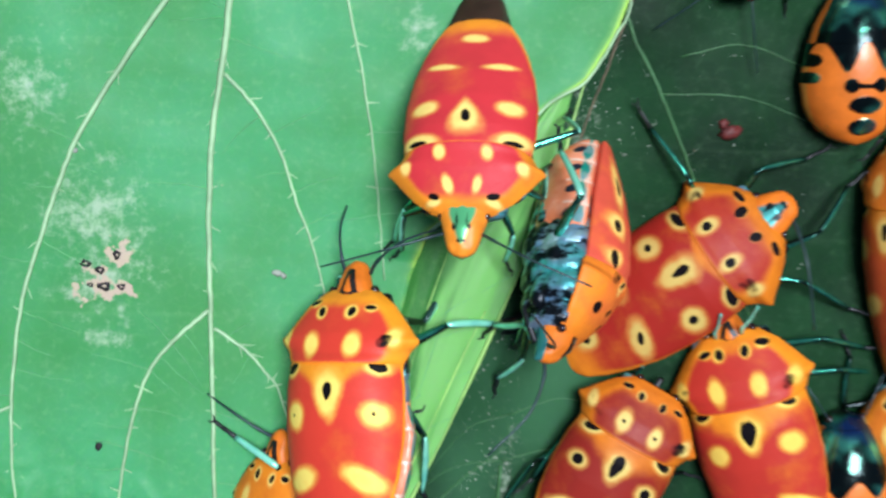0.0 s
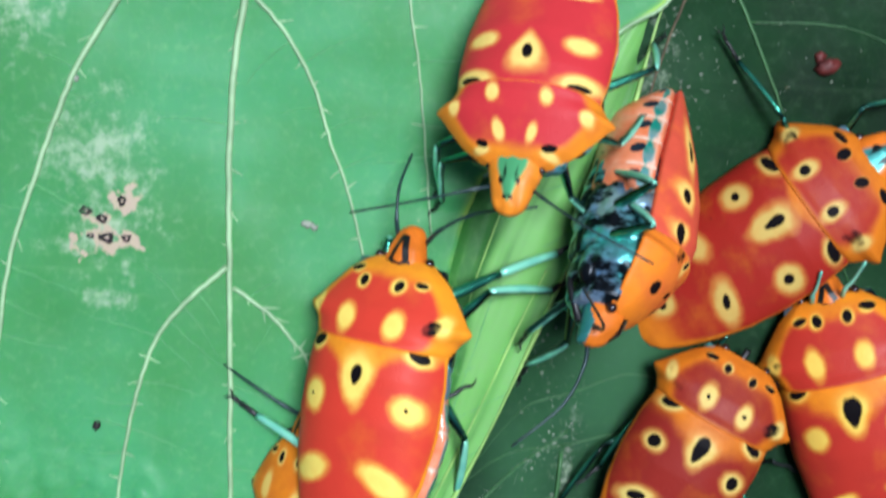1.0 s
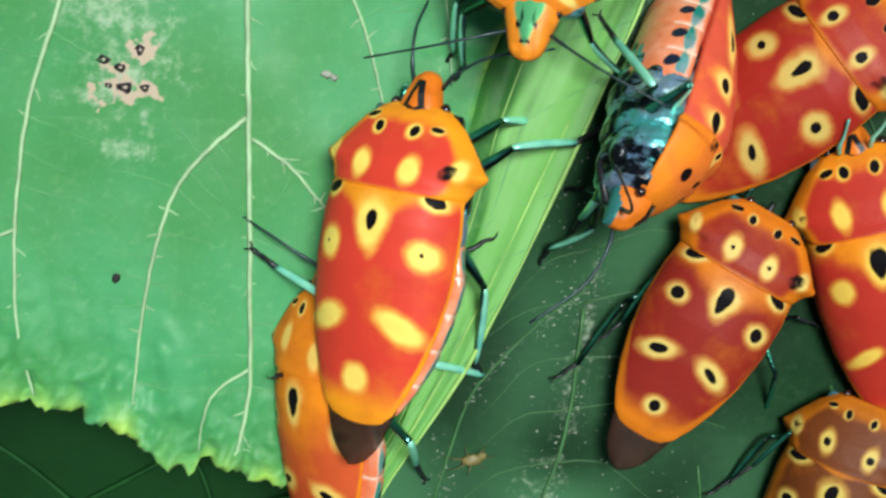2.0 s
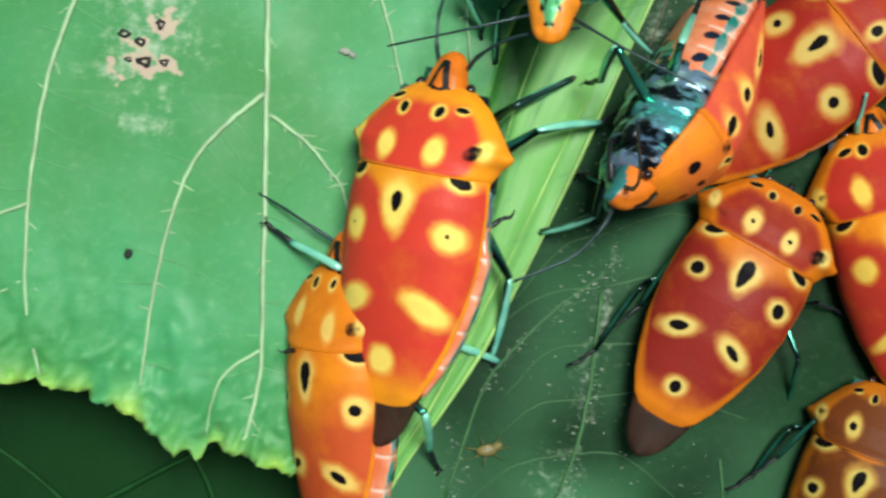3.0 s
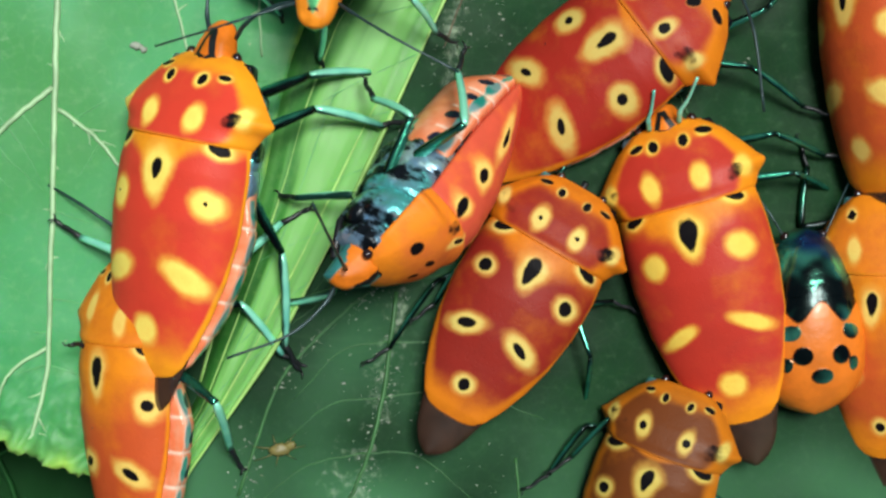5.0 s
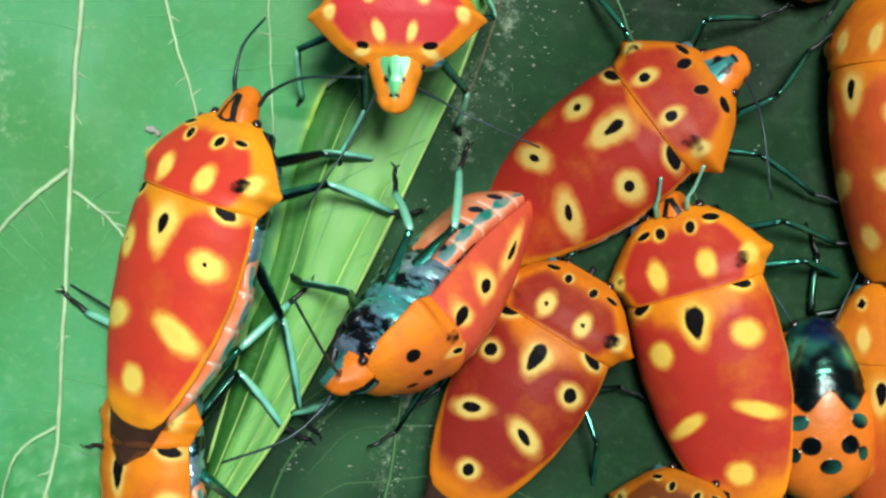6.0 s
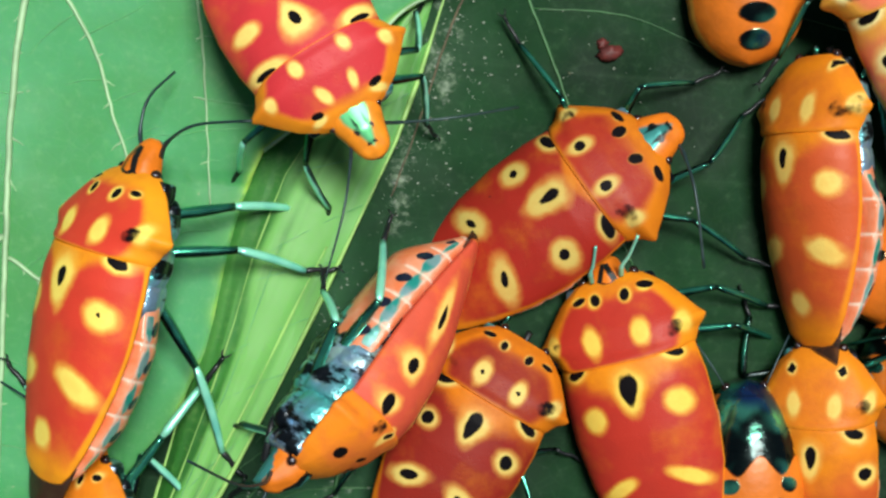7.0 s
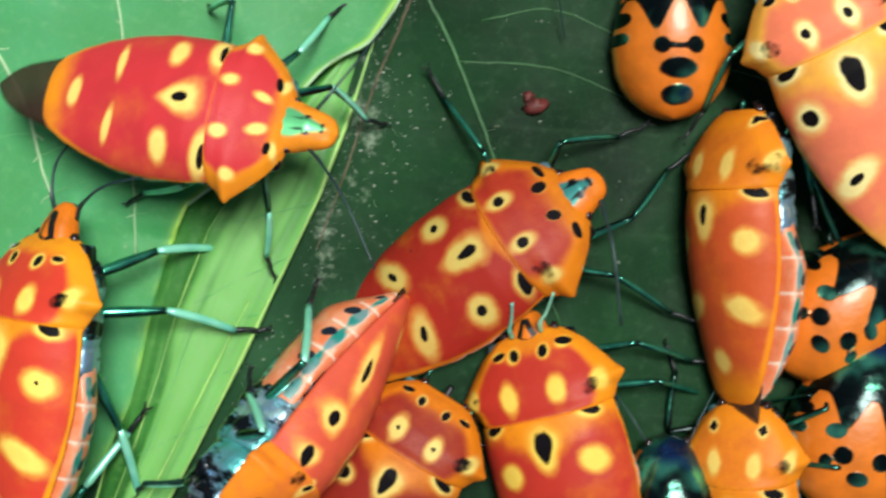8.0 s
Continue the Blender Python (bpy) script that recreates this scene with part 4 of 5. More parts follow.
# the crimson one that turns on the leaf
CRIMSON_ROWS = [
    (0, at(6.66, 21.21, 8, 175.32, 34.17, 13.64)),
    (0.5, at(6.21, 21.01, 7.98, 164.6, 29.18, 24.25)),
    (1, at(6.48, 20.07, 7.81, 167.52, 26.11, 23.49)),
    (1.5, at(6.09, 20.29, 7.58, 167.47, 24.7, 22.53)),
    (3, at(5.96, 18.63, 7.01, 173.68, 17.16, 13.57)),
    (3.5, at(4.46, 18.73, 7.01, 173.68, 17.16, 13.57)),
    (4.7, at(4.66, 18.93, 7.01, 173.68, 17.16, 13.57)),
    (6, at(8.58, 19.96, 5.96, 182.22, 13.52, 1.44)),
    (6.5, at(8.03, 20.02, 6.14, 193.64, 15.07, 0.01)),
    (7, at(7.73, 20.93, 6.37, 216.17, 11.41, -1.82)),
    (7.5, at(7.38, 21.54, 6.64, 232.26, 10.1, -7.54)),
    (8, at(7.49, 20.98, 6.77, 265.01, 8.91, -13.27)),
]
CRIMSON_STEPS = [
    (0, {"fr": (1.8, 12.3, 0.8), "fr_knee": (0.9, 17.3, 5), "fl": (9.4, 12, 0.8), "fl_knee": (11.3, 14, 4), "ml": (12.6, 21.5, 1.5), "ml_knee": (13.8, 18.5, 5), "hl": (14.5, 25.4, 1), "mr": (0.9, 14.5, 0.8)}),
    (1, {"mr": (0.6, 14.4, 0.8), "fr": (1.3, 12.9, 0.8), "fr_knee": (0.1, 16.8, 5), "fl": (14.7, 11.1, 0.8), "fl_knee": (10.3, 12.5, 4), "ml": (14.8, 21.1, 1.5), "ml_knee": (14.5, 18, 5), "hl": (15.4, 25.6, 1)}),
    (1.5, {"mr": (0.5, 13.2, 0.8), "fr": (1.1, 12.5, 0.8), "fr_knee": (0.3, 17.2, 5), "fl": (14.7, 10.9, 0.8), "fl_knee": (10.2, 12.5, 4), "ml": (14.5, 20.2, 1.5), "ml_knee": (13.2, 17.3, 5)}),
    (6, {"fr": (4.7, 10.7, 0.8), "mr": (1.8, 14.3, 0.8)}),
    (6.5, {"fl": (12.6, 14.4, 0.8), "fl_knee": (14, 15.6, 4), "ml": (13.9, 23.3, 0.8), "ml_knee": (15.3, 21.1, 4), "fr": (9.1, 8.4, 0.8), "fr_knee": (7.6, 10.8, 3)}),
    (7, {"fr": (8.9, 11.8, 0.8), "fr_knee": (6.7, 13.8, 3), "mr": (1.9, 13.8, 0.8), "fl": (14.8, 17.7, 0.8), "fl_knee": (15.2, 21.5, 4), "ml": (13.5, 26.1, 0.8), "ml_knee": (14.7, 23.2, 4)}),
    (8, {"fr": (9.4, 11.4, 0.8), "fr_knee": (10, 14.3, 4), "mr": (-0.4, 16, 0.8), "fl": (16.1, 22, 0.8), "fl_knee": (14.4, 24.5, 4), "ml": (12.8, 29.7, 0.8), "ml_knee": (12.1, 27.3, 4), "hl": (4.3, 30, 0.8)}),
]
ya = [(0, -.14, .05, .085, 0, .5), (-.155, -.189, .044, .034, 0, 0), (.155, -.189, .044, .034, 0, 0), (-.107, -.417, .055, .017, 8, 0), (.107, -.416, .055, .017, -8, 0), (0, -.594, .044, .026, 0, 0),
      (-.168, -.03, .062, .03, 14, 0), (.168, -.03, .062, .03, -14, 0)]
ba = [(0, -.136, .017, .03, 0, 0), (-.17, -.022, .034, .012, 8, 0), (.17, -.022, .034, .012, -8, 0)]
ca = ([(s * x, y, rx, ry, s * t, 0) for s in (-1, 1) for x, y, rx, ry, t in ((.085, .036, .02, .03, 0), (.052, .165, .016, .034, 14), (.105, .226, .03, .013, 10), (.21, .085, .02, .028, 0))],
      [(s * .105, .208, .024, .012, s * -12, 0) for s in (-1, 1)], [])
crimson = bug("crimson jewel bug with cream blots and broad orange shoulders", 16.41, MAT_CRIMSON, (ya, ba), ca, 1.215, 1.048, 0.75, 1.2, 0.0, MAT_HEAD, 0.2, ((-.55, .55, .04), (.6, .5, .1)), 2, "antenna", 0.18)
# its right antenna sinks forward while the bug turns
base = Vector((0.06, 0.325, 0.09)) * crimson["size"] * MM
feelers = [ob for ob in crimson.children if ob.name.startswith("antenna")]
MOVES.append((feelers[1], [(t, Matrix.Translation(base) @ Matrix.Rotation(radians(a), 4, "Z") @ Matrix.Translation(-base)) for t, a in ((0, 0), (4.7, 0), (6, 45), (7, 30), (8, 22))]))
roam(crimson, CRIMSON_ROWS, 16.41, CRIMSON_STEPS, 1.215, 1.048, "hr", leaf_top, 1.25)

# the bright red one that strides over another
STRIDING_ROWS = [
    (0, at(-0.61, 6.09, 4.54, -0.59, -16.58, -30.18)),
    (0.5, at(-0.72, 5.4, 4.38, -4.84, -16.56, -32.76)),
    (1, at(-1.05, 4.96, 4.32, -9.77, -7.56, -30.64)),
    (1.5, at(-1.49, 5.2, 4.35, -9.82, -8.89, -31.26)),
    (3, at(-0.74, 4.25, 4.26, -8.27, 2.23, -30.42)),
    (3.5, at(-2.19, 5.14, 3.97, 0.11, -0.13, -37.08)),
    (4, at(-2.17, 5.63, 3.99, -6.69, 3.47, -31.91)),
    (4.5, at(-1.78, 5.53, 3.84, -6.19, 2.12, -31.59)),
    (6, at(-1.59, 7.19, 3.92, -15.17, 2.74, -32.27)),
    (6.5, at(-3.01, 7.83, 3.97, -14.8, 1.12, -36.78)),
    (7, at(-3.28, 8.17, 3.83, -13.32, 0.29, -44.71)),
    (7.5, at(-3.76, 7.77, 4.03, -7.43, -0.24, -36.82)),
    (8, at(-2.76, 7.64, 4.2, -5.5, -1.88, -37.41)),
]
STRIDING_STEPS = [
    (0, {"fr": (4.8, 10.8, 0.8), "fr_knee": (2, 9.4, 4), "mr": (10, 8.7, 0.8), "mr_knee": (5.8, 9.4, 4), "hr": (4, -4.6, 0.8), "hr_knee": (4.9, -1.1, 3)}),
    (1, {"fr": (9.6, 11.2, 1.5), "fr_knee": (5.7, 10.1, 4), "mr": (9.2, 8.4, 1.2), "mr_knee": (4.7, 8.8, 4), "hr": (3, -5.7, 0.8), "hr_knee": (4.1, -2.8, 3)}),
    (1.5, {"fr": (5.1, 9.5, 0.8), "fr_knee": (2.4, 9, 4), "mr": (9.2, 8.2, 1.2), "mr_knee": (4.5, 8.5, 4), "hr": (2.6, -6.1, 0.8), "hr_knee": (3.4, -2, 3)}),
    (3, {"fr": (8.1, 11.5, 1), "fr_knee": (2.6, 8.2, 4), "mr": (10.9, 8.5, 1), "mr_knee": (5.6, 7.7, 4), "hr": (3.2, -6.5, 0.8), "hr_knee": (4.2, -3, 3)}),
    (3.5, {"fr": (2.8, 11.2, 1), "fr_knee": (0.3, 8.3, 4), "mr": (10.3, 8.8, 1), "mr_knee": (4.1, 8.4, 4), "hr": (3.2, -7.1, 0.8), "hr_knee": (3.2, -2.7, 3)}),
    (4.5, {"fr": (6.6, 11.2, 1), "fr_knee": (3, 9.9, 4), "mr": (9.6, 8.1, 1), "mr_knee": (4.7, 8.6, 4), "hr": (3.1, -6.4, 0.8), "hr_knee": (3.4, -1.8, 3)}),
    (6.5, {"fr": (7.5, 11, 1), "fr_knee": (2.8, 10.9, 4), "mr": (9.2, 7.2, 1), "mr_knee": (4.4, 9.1, 4), "hr": (3.7, -6, 0.8), "hr_knee": (2, 0.4, 3)}),
    (7.5, {"fr": (3.9, 13.3, 1), "fr_knee": (1.1, 12.8, 4), "mr": (8.9, 7.9, 1), "mr_knee": (2.8, 9.3, 5), "hr": (1.7, -4.6, 0.8), "hr_knee": (0.9, -0.3, 4)}),
    (8, {"fr": (5.5, 13, 1), "fr_knee": (2.7, 12.7, 4), "mr": (9.4, 7.2, 1), "mr_knee": (3.4, 8.8, 5), "hr": (1.8, -4, 0.8), "hr_knee": (1.1, 0.5, 4)}),
]
striding = bug("bright red jewel bug with yellow blots climbing over another", 20.62, MAT_BRIGHT, pattern_spots(1, 1.05, (0.85, 0.35, 0, 0), drop=(0.003, -0.11), sideL=(-0.149, -0.196), sideR=(0.168, -0.184), rearL=(-0.125, -0.424), rearR=(0.126, -0.409), tip=(-0.005, -0.595), cornL=(-0.171, -0.029), cornR=(0.172, -0.021)), collar_spots(0.9, 0, 0.8, colL=(-0.085, 0.055), colR=(0.083, 0.058), eyeL=(-0.075, 0.178), eyeR=(0.049, 0.177), oeyeR=(0.119, 0.191)), 1.012, 0.991, 0.12, 1.1, 0.1, None, 0.13, ((-.1, .6, .02), (.38, .5, .05)), 5, belly=1.06, cream=0.12)
roam(striding, STRIDING_ROWS, 20.62, STRIDING_STEPS, 1.012, 0.991, "fl ml hl")

# the one beneath it
UNDER_ROWS = [
    (0, at(-5.82, -7.04, 1.15, 1.21, 3.68, -45.36)),
    (3, at(-5.82, -7.04, 1.15, 1.21, 3.68, -45.36)),
    (3.5, at(-5.82, -6.77, 1.11, 1.3, 5.71, -45.68)),
    (4, at(-5.72, -6.92, 1.1, 0.14, 5.18, -43.13)),
    (4.5, at(-5.72, -6.89, 1.02, 0.42, 3.94, -41.74)),
    (6, at(-4.49, -8.19, 0.94, 1.41, 2.16, -39.34)),
    (6.5, at(-4.8, -10.1, 0.9, 1.5, 3, -38)),
    (7, at(-4.8, -10.1, 0.9, 1.5, 3, -38)),
    (8, at(-4.8, -10.1, 0.9, 1.5, 3, -38)),
]
UNDER_STEPS = [
    (3, {"fl": (-12.1, -0.1, 0.9), "fl_knee": (-7.4, -3.2, 2), "mr": (2.4, -7.7, 0.5), "mr_knee": (0.3, -6.8, 2.5), "fr": (3, 2, 0.8), "fr_knee": (0, -2, 3)}),
    (3.5, {"fl": (-12.4, 1, 0.9), "fl_knee": (-7.1, -2.5, 2), "mr": (2.3, -7.6, 0.5), "mr_knee": (-0.6, -6, 2.5)}),
    (4.5, {"fl": (-12.2, -0.1, 0.9), "fl_knee": (-7.1, -3, 2), "mr": (2.3, -7.5, 0.5), "mr_knee": (-1.2, -5.5, 2.5)}),
    (6, {"fl": (-11.7, -0.1, 0.9), "fl_knee": (-6.8, -3, 2), "mr": (3.1, -7.9, 0.5), "mr_knee": (-1.7, -5.2, 2.5), "fr": (3.2, 2, 0.8), "fr_knee": (-0.2, -1.8, 3)}),
    (6.5, {"mr": (2.3, -8.1, 0.5), "mr_knee": (-2.5, -6.7, 2.5), "fr": (2, 1.8, 0.8), "fr_knee": (-0.6, -2.7, 3)}),
    (7, {"fl": (-11.9, -0.2, 0.9), "fl_knee": (-7, -3, 2), "mr": (0.2, -7.7, 0.5), "mr_knee": (-3, -6.4, 2.5), "fr": (3.3, 3.6, 0.8), "fr_knee": (0.2, -1, 3)}),
]
under = bug("orange-red jewel bug half hidden beneath another on the leaf", 19.86, MAT_AMBER, pattern_spots(1, 1.05, (1.3, 0.9, 1.0, 1.0), drop=(-0.005, -0.103), sideR=(0.198, -0.196), rearL=(-0.114, -0.412), rearR=(0.117, -0.423), tip=(-0.002, -0.625), cornR=(0.189, -0.016)), collar_spots(0.8, 0, 0.9, colL=(-0.091, 0.106), colR=(0.086, 0.071)), 0.853, 0.869, 0.1, 0.85, 0.34, None, 0.12, ((-.34, .5, .22), None), 8, belly=1.2, blush=0.3, cream=0.1)
roam(under, UNDER_ROWS, 19.86, UNDER_STEPS, 0.853, 0.869, "ml hl")

# the one tipped on its side
TIPPED_ROWS = [
    (0, at(11.61, 13.77, 5.89, 162.6, 43.67, -82.5)),
    (0.5, at(10.47, 13.58, 5.94, 152.95, 42.26, -77.32)),
    (1, at(10.18, 12.39, 5.95, 157.29, 39, -81.81)),
    (1.5, at(10.95, 11.04, 5.99, 157.44, 38.03, -83.43)),
    (3, at(10.95, 8.8, 6, 144.91, 34.94, -86.37)),
    (3.5, at(9.5, 8.08, 5.97, 143.26, 32.93, -94.39)),
    (4, at(8.93, 6.18, 5.92, 135.64, 28.83, -91.71)),
    (4.5, at(8.33, 4.54, 5.89, 140.83, 32.15, -87.52)),
    (6, at(8.23, 1.81, 6.13, 137.58, 34.88, -76.44)),
    (6.5, at(7.31, 1.14, 6.28, 135.15, 32.34, -78.87)),
    (7, at(8.04, 1.25, 6.61, 142.99, 20.8, -77.63)),
    (7.5, at(8.24, 0.76, 6.77, 145.6, 20.58, -79.58)),
    (8, at(8.84, 1.5, 6.76, 141.91, 23.76, -74.8)),
]
TIPPED_STEPS = [
    (0, {"fr": (10.7, 5.8, 1), "fr_knee": (11.4, 9.9, 4), "mr": (9, 8.9, 2), "mr_knee": (11.7, 11.6, 7), "hr": (13.2, 23.3, 3), "hr_knee": (14.9, 21.5, 11)}),
    (1, {"fr": (4.9, 3.3, 1), "fr_knee": (9, 7.1, 4), "mr": (11.2, 16.3, 2), "mr_knee": (13.1, 13.9, 11), "hr": (11.4, 16.9, 3), "hr_knee": (13.3, 16.4, 11)}),
    (1.5, {"fr": (7.2, 3.3, 1), "fr_knee": (10.5, 2.6, 4), "mr": (10.4, 9.3, 4), "mr_knee": (14, 12, 11), "hr": (8.4, 16.4, 3), "hr_knee": (12.4, 13.9, 11)}),
    (3, {"fr": (10.5, 1.4, 1), "fr_knee": (8.5, 4.1, 4), "mr": (8.7, 9.6, 2), "mr_knee": (10.3, 10.8, 9), "hr": (15.4, 16.5, 3), "hr_knee": (12.7, 12, 11)}),
    (3.5, {"fr": (3.9, 1.9, 1), "fr_knee": (7.4, 0.9, 3), "mr": (11.4, 14.8, 2), "mr_knee": (12.2, 10.9, 9), "hr": (16.2, 15.6, 4), "hr_knee": (15.9, 12.3, 11)}),
    (4.5, {"fr": (1.3, 2.2, 1.5), "fr_knee": (7.7, 2.8, 4), "mr": (6.6, 10.5, 2), "mr_knee": (10.2, 7.4, 8), "hr": (13.7, 13.5, 3), "hr_knee": (14.8, 8.4, 11)}),
    (6, {"fr": (1.1, 2.8, 1), "fr_knee": (6.1, 3.1, 3), "mr": (7.8, 11.4, 1.5), "mr_knee": (10.2, 5.9, 10), "hr": (13.2, 14.1, 1.5), "hr_knee": (13.6, 7, 12)}),
    (6.5, {"mr": (7.5, 10.9, 1.5), "mr_knee": (9.2, 5.6, 10), "hr": (12.5, 13.3, 1.5), "hr_knee": (12.9, 6.8, 12)}),
    (7, {"fr": (2.5, -2.3, 1), "fr_knee": (6.5, -3.6, 3), "mr": (7.6, 8.4, 1.5), "mr_knee": (9.3, 4, 10), "hr": (12.3, 13.5, 1.5), "hr_knee": (12.7, 7.3, 12)}),
    (7.5, {"fr": (1.6, -1.8, 1), "fr_knee": (3.7, -3.2, 3), "mr": (6.3, 8.4, 1.5), "mr_knee": (9, 2, 10), "hr": (11.9, 13.2, 1.5), "hr_knee": (13.2, 6.7, 12)}),
    (8, {"fr": (0.1, -3.5, 1), "fr_knee": (4, -3.7, 3), "mr": (7.3, 7, 1.5), "mr_knee": (9.7, 1.7, 10), "hr": (12.6, 12.4, 1.5), "hr_knee": (14.1, 7.3, 12)}),
]
tipped = bug("jewel bug tipped on its side, metallic belly showing", 19.48, MAT_TIPPED,
             ([(.19, -.2, .03, .05, 0, 0), (.17, -.393, .022, .11, -6, 0), (0, -.147, .03, .07, 0, .3), (.1, .0, .02, .02, 0, 0), (.184, -.053, .03, .04, 0, 0), (-.17, -.2, .04, .045, 0, 0), (0, -.6, .04, .04, 0, 0)],
              [(.192, -.2, .012, .024, 0, 0), (.172, -.393, .01, .05, -6, 0), (0, -.135, .018, .042, 0, .25), (.186, -.05, .014, .04, 10, 0), (-.17, -.2, .018, .02, 0, 0)]),
             ([(.1, .03, .02, .035, 0, 0)], [(.04, .118, .024, .014, 20, 0), (.138, .16, .028, .016, -20, 0), (.1, .018, .012, .018, 0, 0), (-.04, .15, .02, .016, 0, 0)], [(.16, .03, .022, .03, 0, 0)]),
             0.844, 1.321, 0.3, 1.1, 0.0, None, 0.03, ((-.2, .7, .0), (.55, .55, .0)), 11, rim=0.0, blush=0.35)
roam(tipped, TIPPED_ROWS, 19.48, TIPPED_STEPS, 0.844, 1.321, "", floor_top)

# the still crowd
spotted = bug("large scarlet jewel bug with black-centred yellow spots", 19.79, MAT_SCARLET, pattern_spots(1, 1.05, (0.9, 0.75, 0.75, 0.8), drop=(-0.006, -0.126), sideL=(-0.148, -0.18), sideR=(0.166, -0.195), rearL=(-0.104, -0.397), rearR=(0.115, -0.41)), collar_spots(1.1, 1.1, 1.0, 0.6, colL=(-0.088, 0.056), colR=(0.072, 0.051), eyeL=(-0.063, 0.188), eyeR=(0.042, 0.184), smR=(0.173, 0.054)), 1.037, 0.985, 0.6, 0.9, 0.05, None, 0.0, (None, (.46, .15, .1)), 13, rim=0.14, blush=0.82)
stand(spotted, at(26.62, 14.73, -0.18, -50.15, 10.87, -17.8), 19.79, {"ml": (20.5, 24.7, 0.3), "ml_knee": (22.8, 22.3, 3), "fl": (34.5, 22.8, 0.3), "fl_knee": (29, 22.4, 3.5), "fr": (37.5, 22.4, 0.3), "fr_knee": (35.5, 17.8, 3), "mr": (38.7, 9.9, 0.3), "mr_knee": (34, 13, 2.5), "hr": (30.1, 4.8, 1)}, 1.037, 0.985, "hl hr")
dusky = bug("dark red jewel bug with ringed black spots", 17.41, MAT_DARK, pattern_spots(1, 1.02, (1.25, 1.25, 1.0, 1.1), drop=(0, -0.117), sideL=(-0.155, -0.178), sideR=(0.163, -0.171), rearL=(-0.105, -0.395), rearR=(0.101, -0.388), tip=(-0.008, -0.603), cornL=(-0.166, -0.015), cornR=(0.168, -0.02)), collar_spots(0.9, 0.6, 1.0, 0.6, colL=(-0.071, 0.074), colR=(0.078, 0.074), smR=(0.188, 0.08)), 1.069, 0.995, 0.1, 1.0, 0.16, None, 0.16, (None, None), 17, reach=0.0, rim=0.26, blush=0.75)
stand(dusky, at(20.26, 0.12, 0.62, -27.69, -1.61, -7.79), 17.41, {"ml": (11.6, -6.1, 0.2), "ml_knee": (11.5, -2.1, 2.5), "hr": (23.5, -9, 0.2), "hr_knee": (22.8, -5.3, 2), "hl": (9.2, -7.8, 0.2), "mr": (25.7, -3.9, 0.5)}, 1.069, 0.995, "fl fr mr")
scarlet = bug("bright red jewel bug with large yellow blots and one black drop", 20.46, MAT_FLAME, pattern_spots(0.62, 1.0, (1.35, 0, 0, 0), drop=(-0.004, -0.099), sideL=(-0.142, -0.176), sideR=(0.142, -0.17), rearL=(-0.119, -0.417), rearR=(0.114, -0.414), tip=(0, -0.603), cornL=(-0.164, -0.015), cornR=(0.157, -0.012)), collar_spots(1.0, 0, 0.8, colL=(-0.085, 0.071), colR=(0.081, 0.074), eyeL=(-0.05, 0.201), eyeR=(0.051, 0.199), oeyeL=(-0.104, 0.208), oeyeR=(0.118, 0.212), smR=(0.186, 0.057)), 0.992, 0.96, 0.1, 1.05, 0.16, None, 0.14, ((.01, .37, .25), (.15, .37, .25)), 19, "feeler", 0.07)
stand(scarlet, at(29.86, 3.92, 0.11, 17.94, -1.88, -18.02), 20.46, {"fr": (39.5, 7.4, 0.3), "fr_knee": (35.5, 8.9, 3), "mr": (38.6, 5.6, 0.3), "mr_knee": (36.9, 6.3, 2.5), "fl": (25, 11.1, 1)}, 0.992, 0.96, "fl ml hl hr")
brown = bug("brown and orange jewel bug with ringed black spots", 17.19, MAT_BROWN, pattern_spots(1, 1.0, (1.1, 1.0, 0.95, 0.95), drop=(-0.005, -0.11), sideL=(-0.153, -0.199), sideR=(0.155, -0.2), cornL=(-0.167, -0.016), cornR=(0.168, -0.013)), collar_spots(0.8, 0.9, 1.2, 0.6, colL=(-0.087, 0.078), colR=(0.086, 0.074)), 1.013, 0.999, 0.1, 1.05, 0.04, None, 0.12, (None, None), 23, rim=0.4, reach=0.0)
stand(brown, at(29.34, -12.86, 0.43, -15.8, 2.69, -21.61), 17.19, {"ml": (21, -15.4, 0.2), "ml_knee": (19.6, -11.2, 2), "fl": (21.5, -15.2, 0.2), "fl_knee": (22.7, -11.4, 3)}, 1.013, 0.999, "fr mr hl")
slim = bug("orange-red jewel bug leaning on its side over another", 19.62, MAT_AMBER, pattern_spots(1, 1.05, (0.9, 0, 0, 0), drop=(-0.004, -0.094), sideR=(0.167, -0.184), rearL=(-0.132, -0.409), rearR=(0.132, -0.405), tip=(-0.012, -0.585), cornR=(0.187, -0.02)), collar_spots(0.7, 0, 1.3, colR=(0.087, 0.073), eyeR=(.13, .22), eyeL=(-.13, .21), oeyeL=(-.13, .21), oeyeR=(0.133, 0.226), smR=(0.216, 0.071)), 0.859, 1.007, 0.1, 0.9, 0.12, None, 0.21, (None, None), 29, belly=1.2, blush=0.4, reach=0.0)
stand(slim, at(42.74, 19.53, 1.82, 2.77, -0.02, -57.99), 19.62, {"hr": (47.2, 4.5, 0.3), "hr_knee": (44.8, 7.6, 2.5), "mr": (50.4, 5.5, 0.3), "mr_knee": (46.4, 3.6, 3)}, 0.859, 1.007, "fl ml hl")
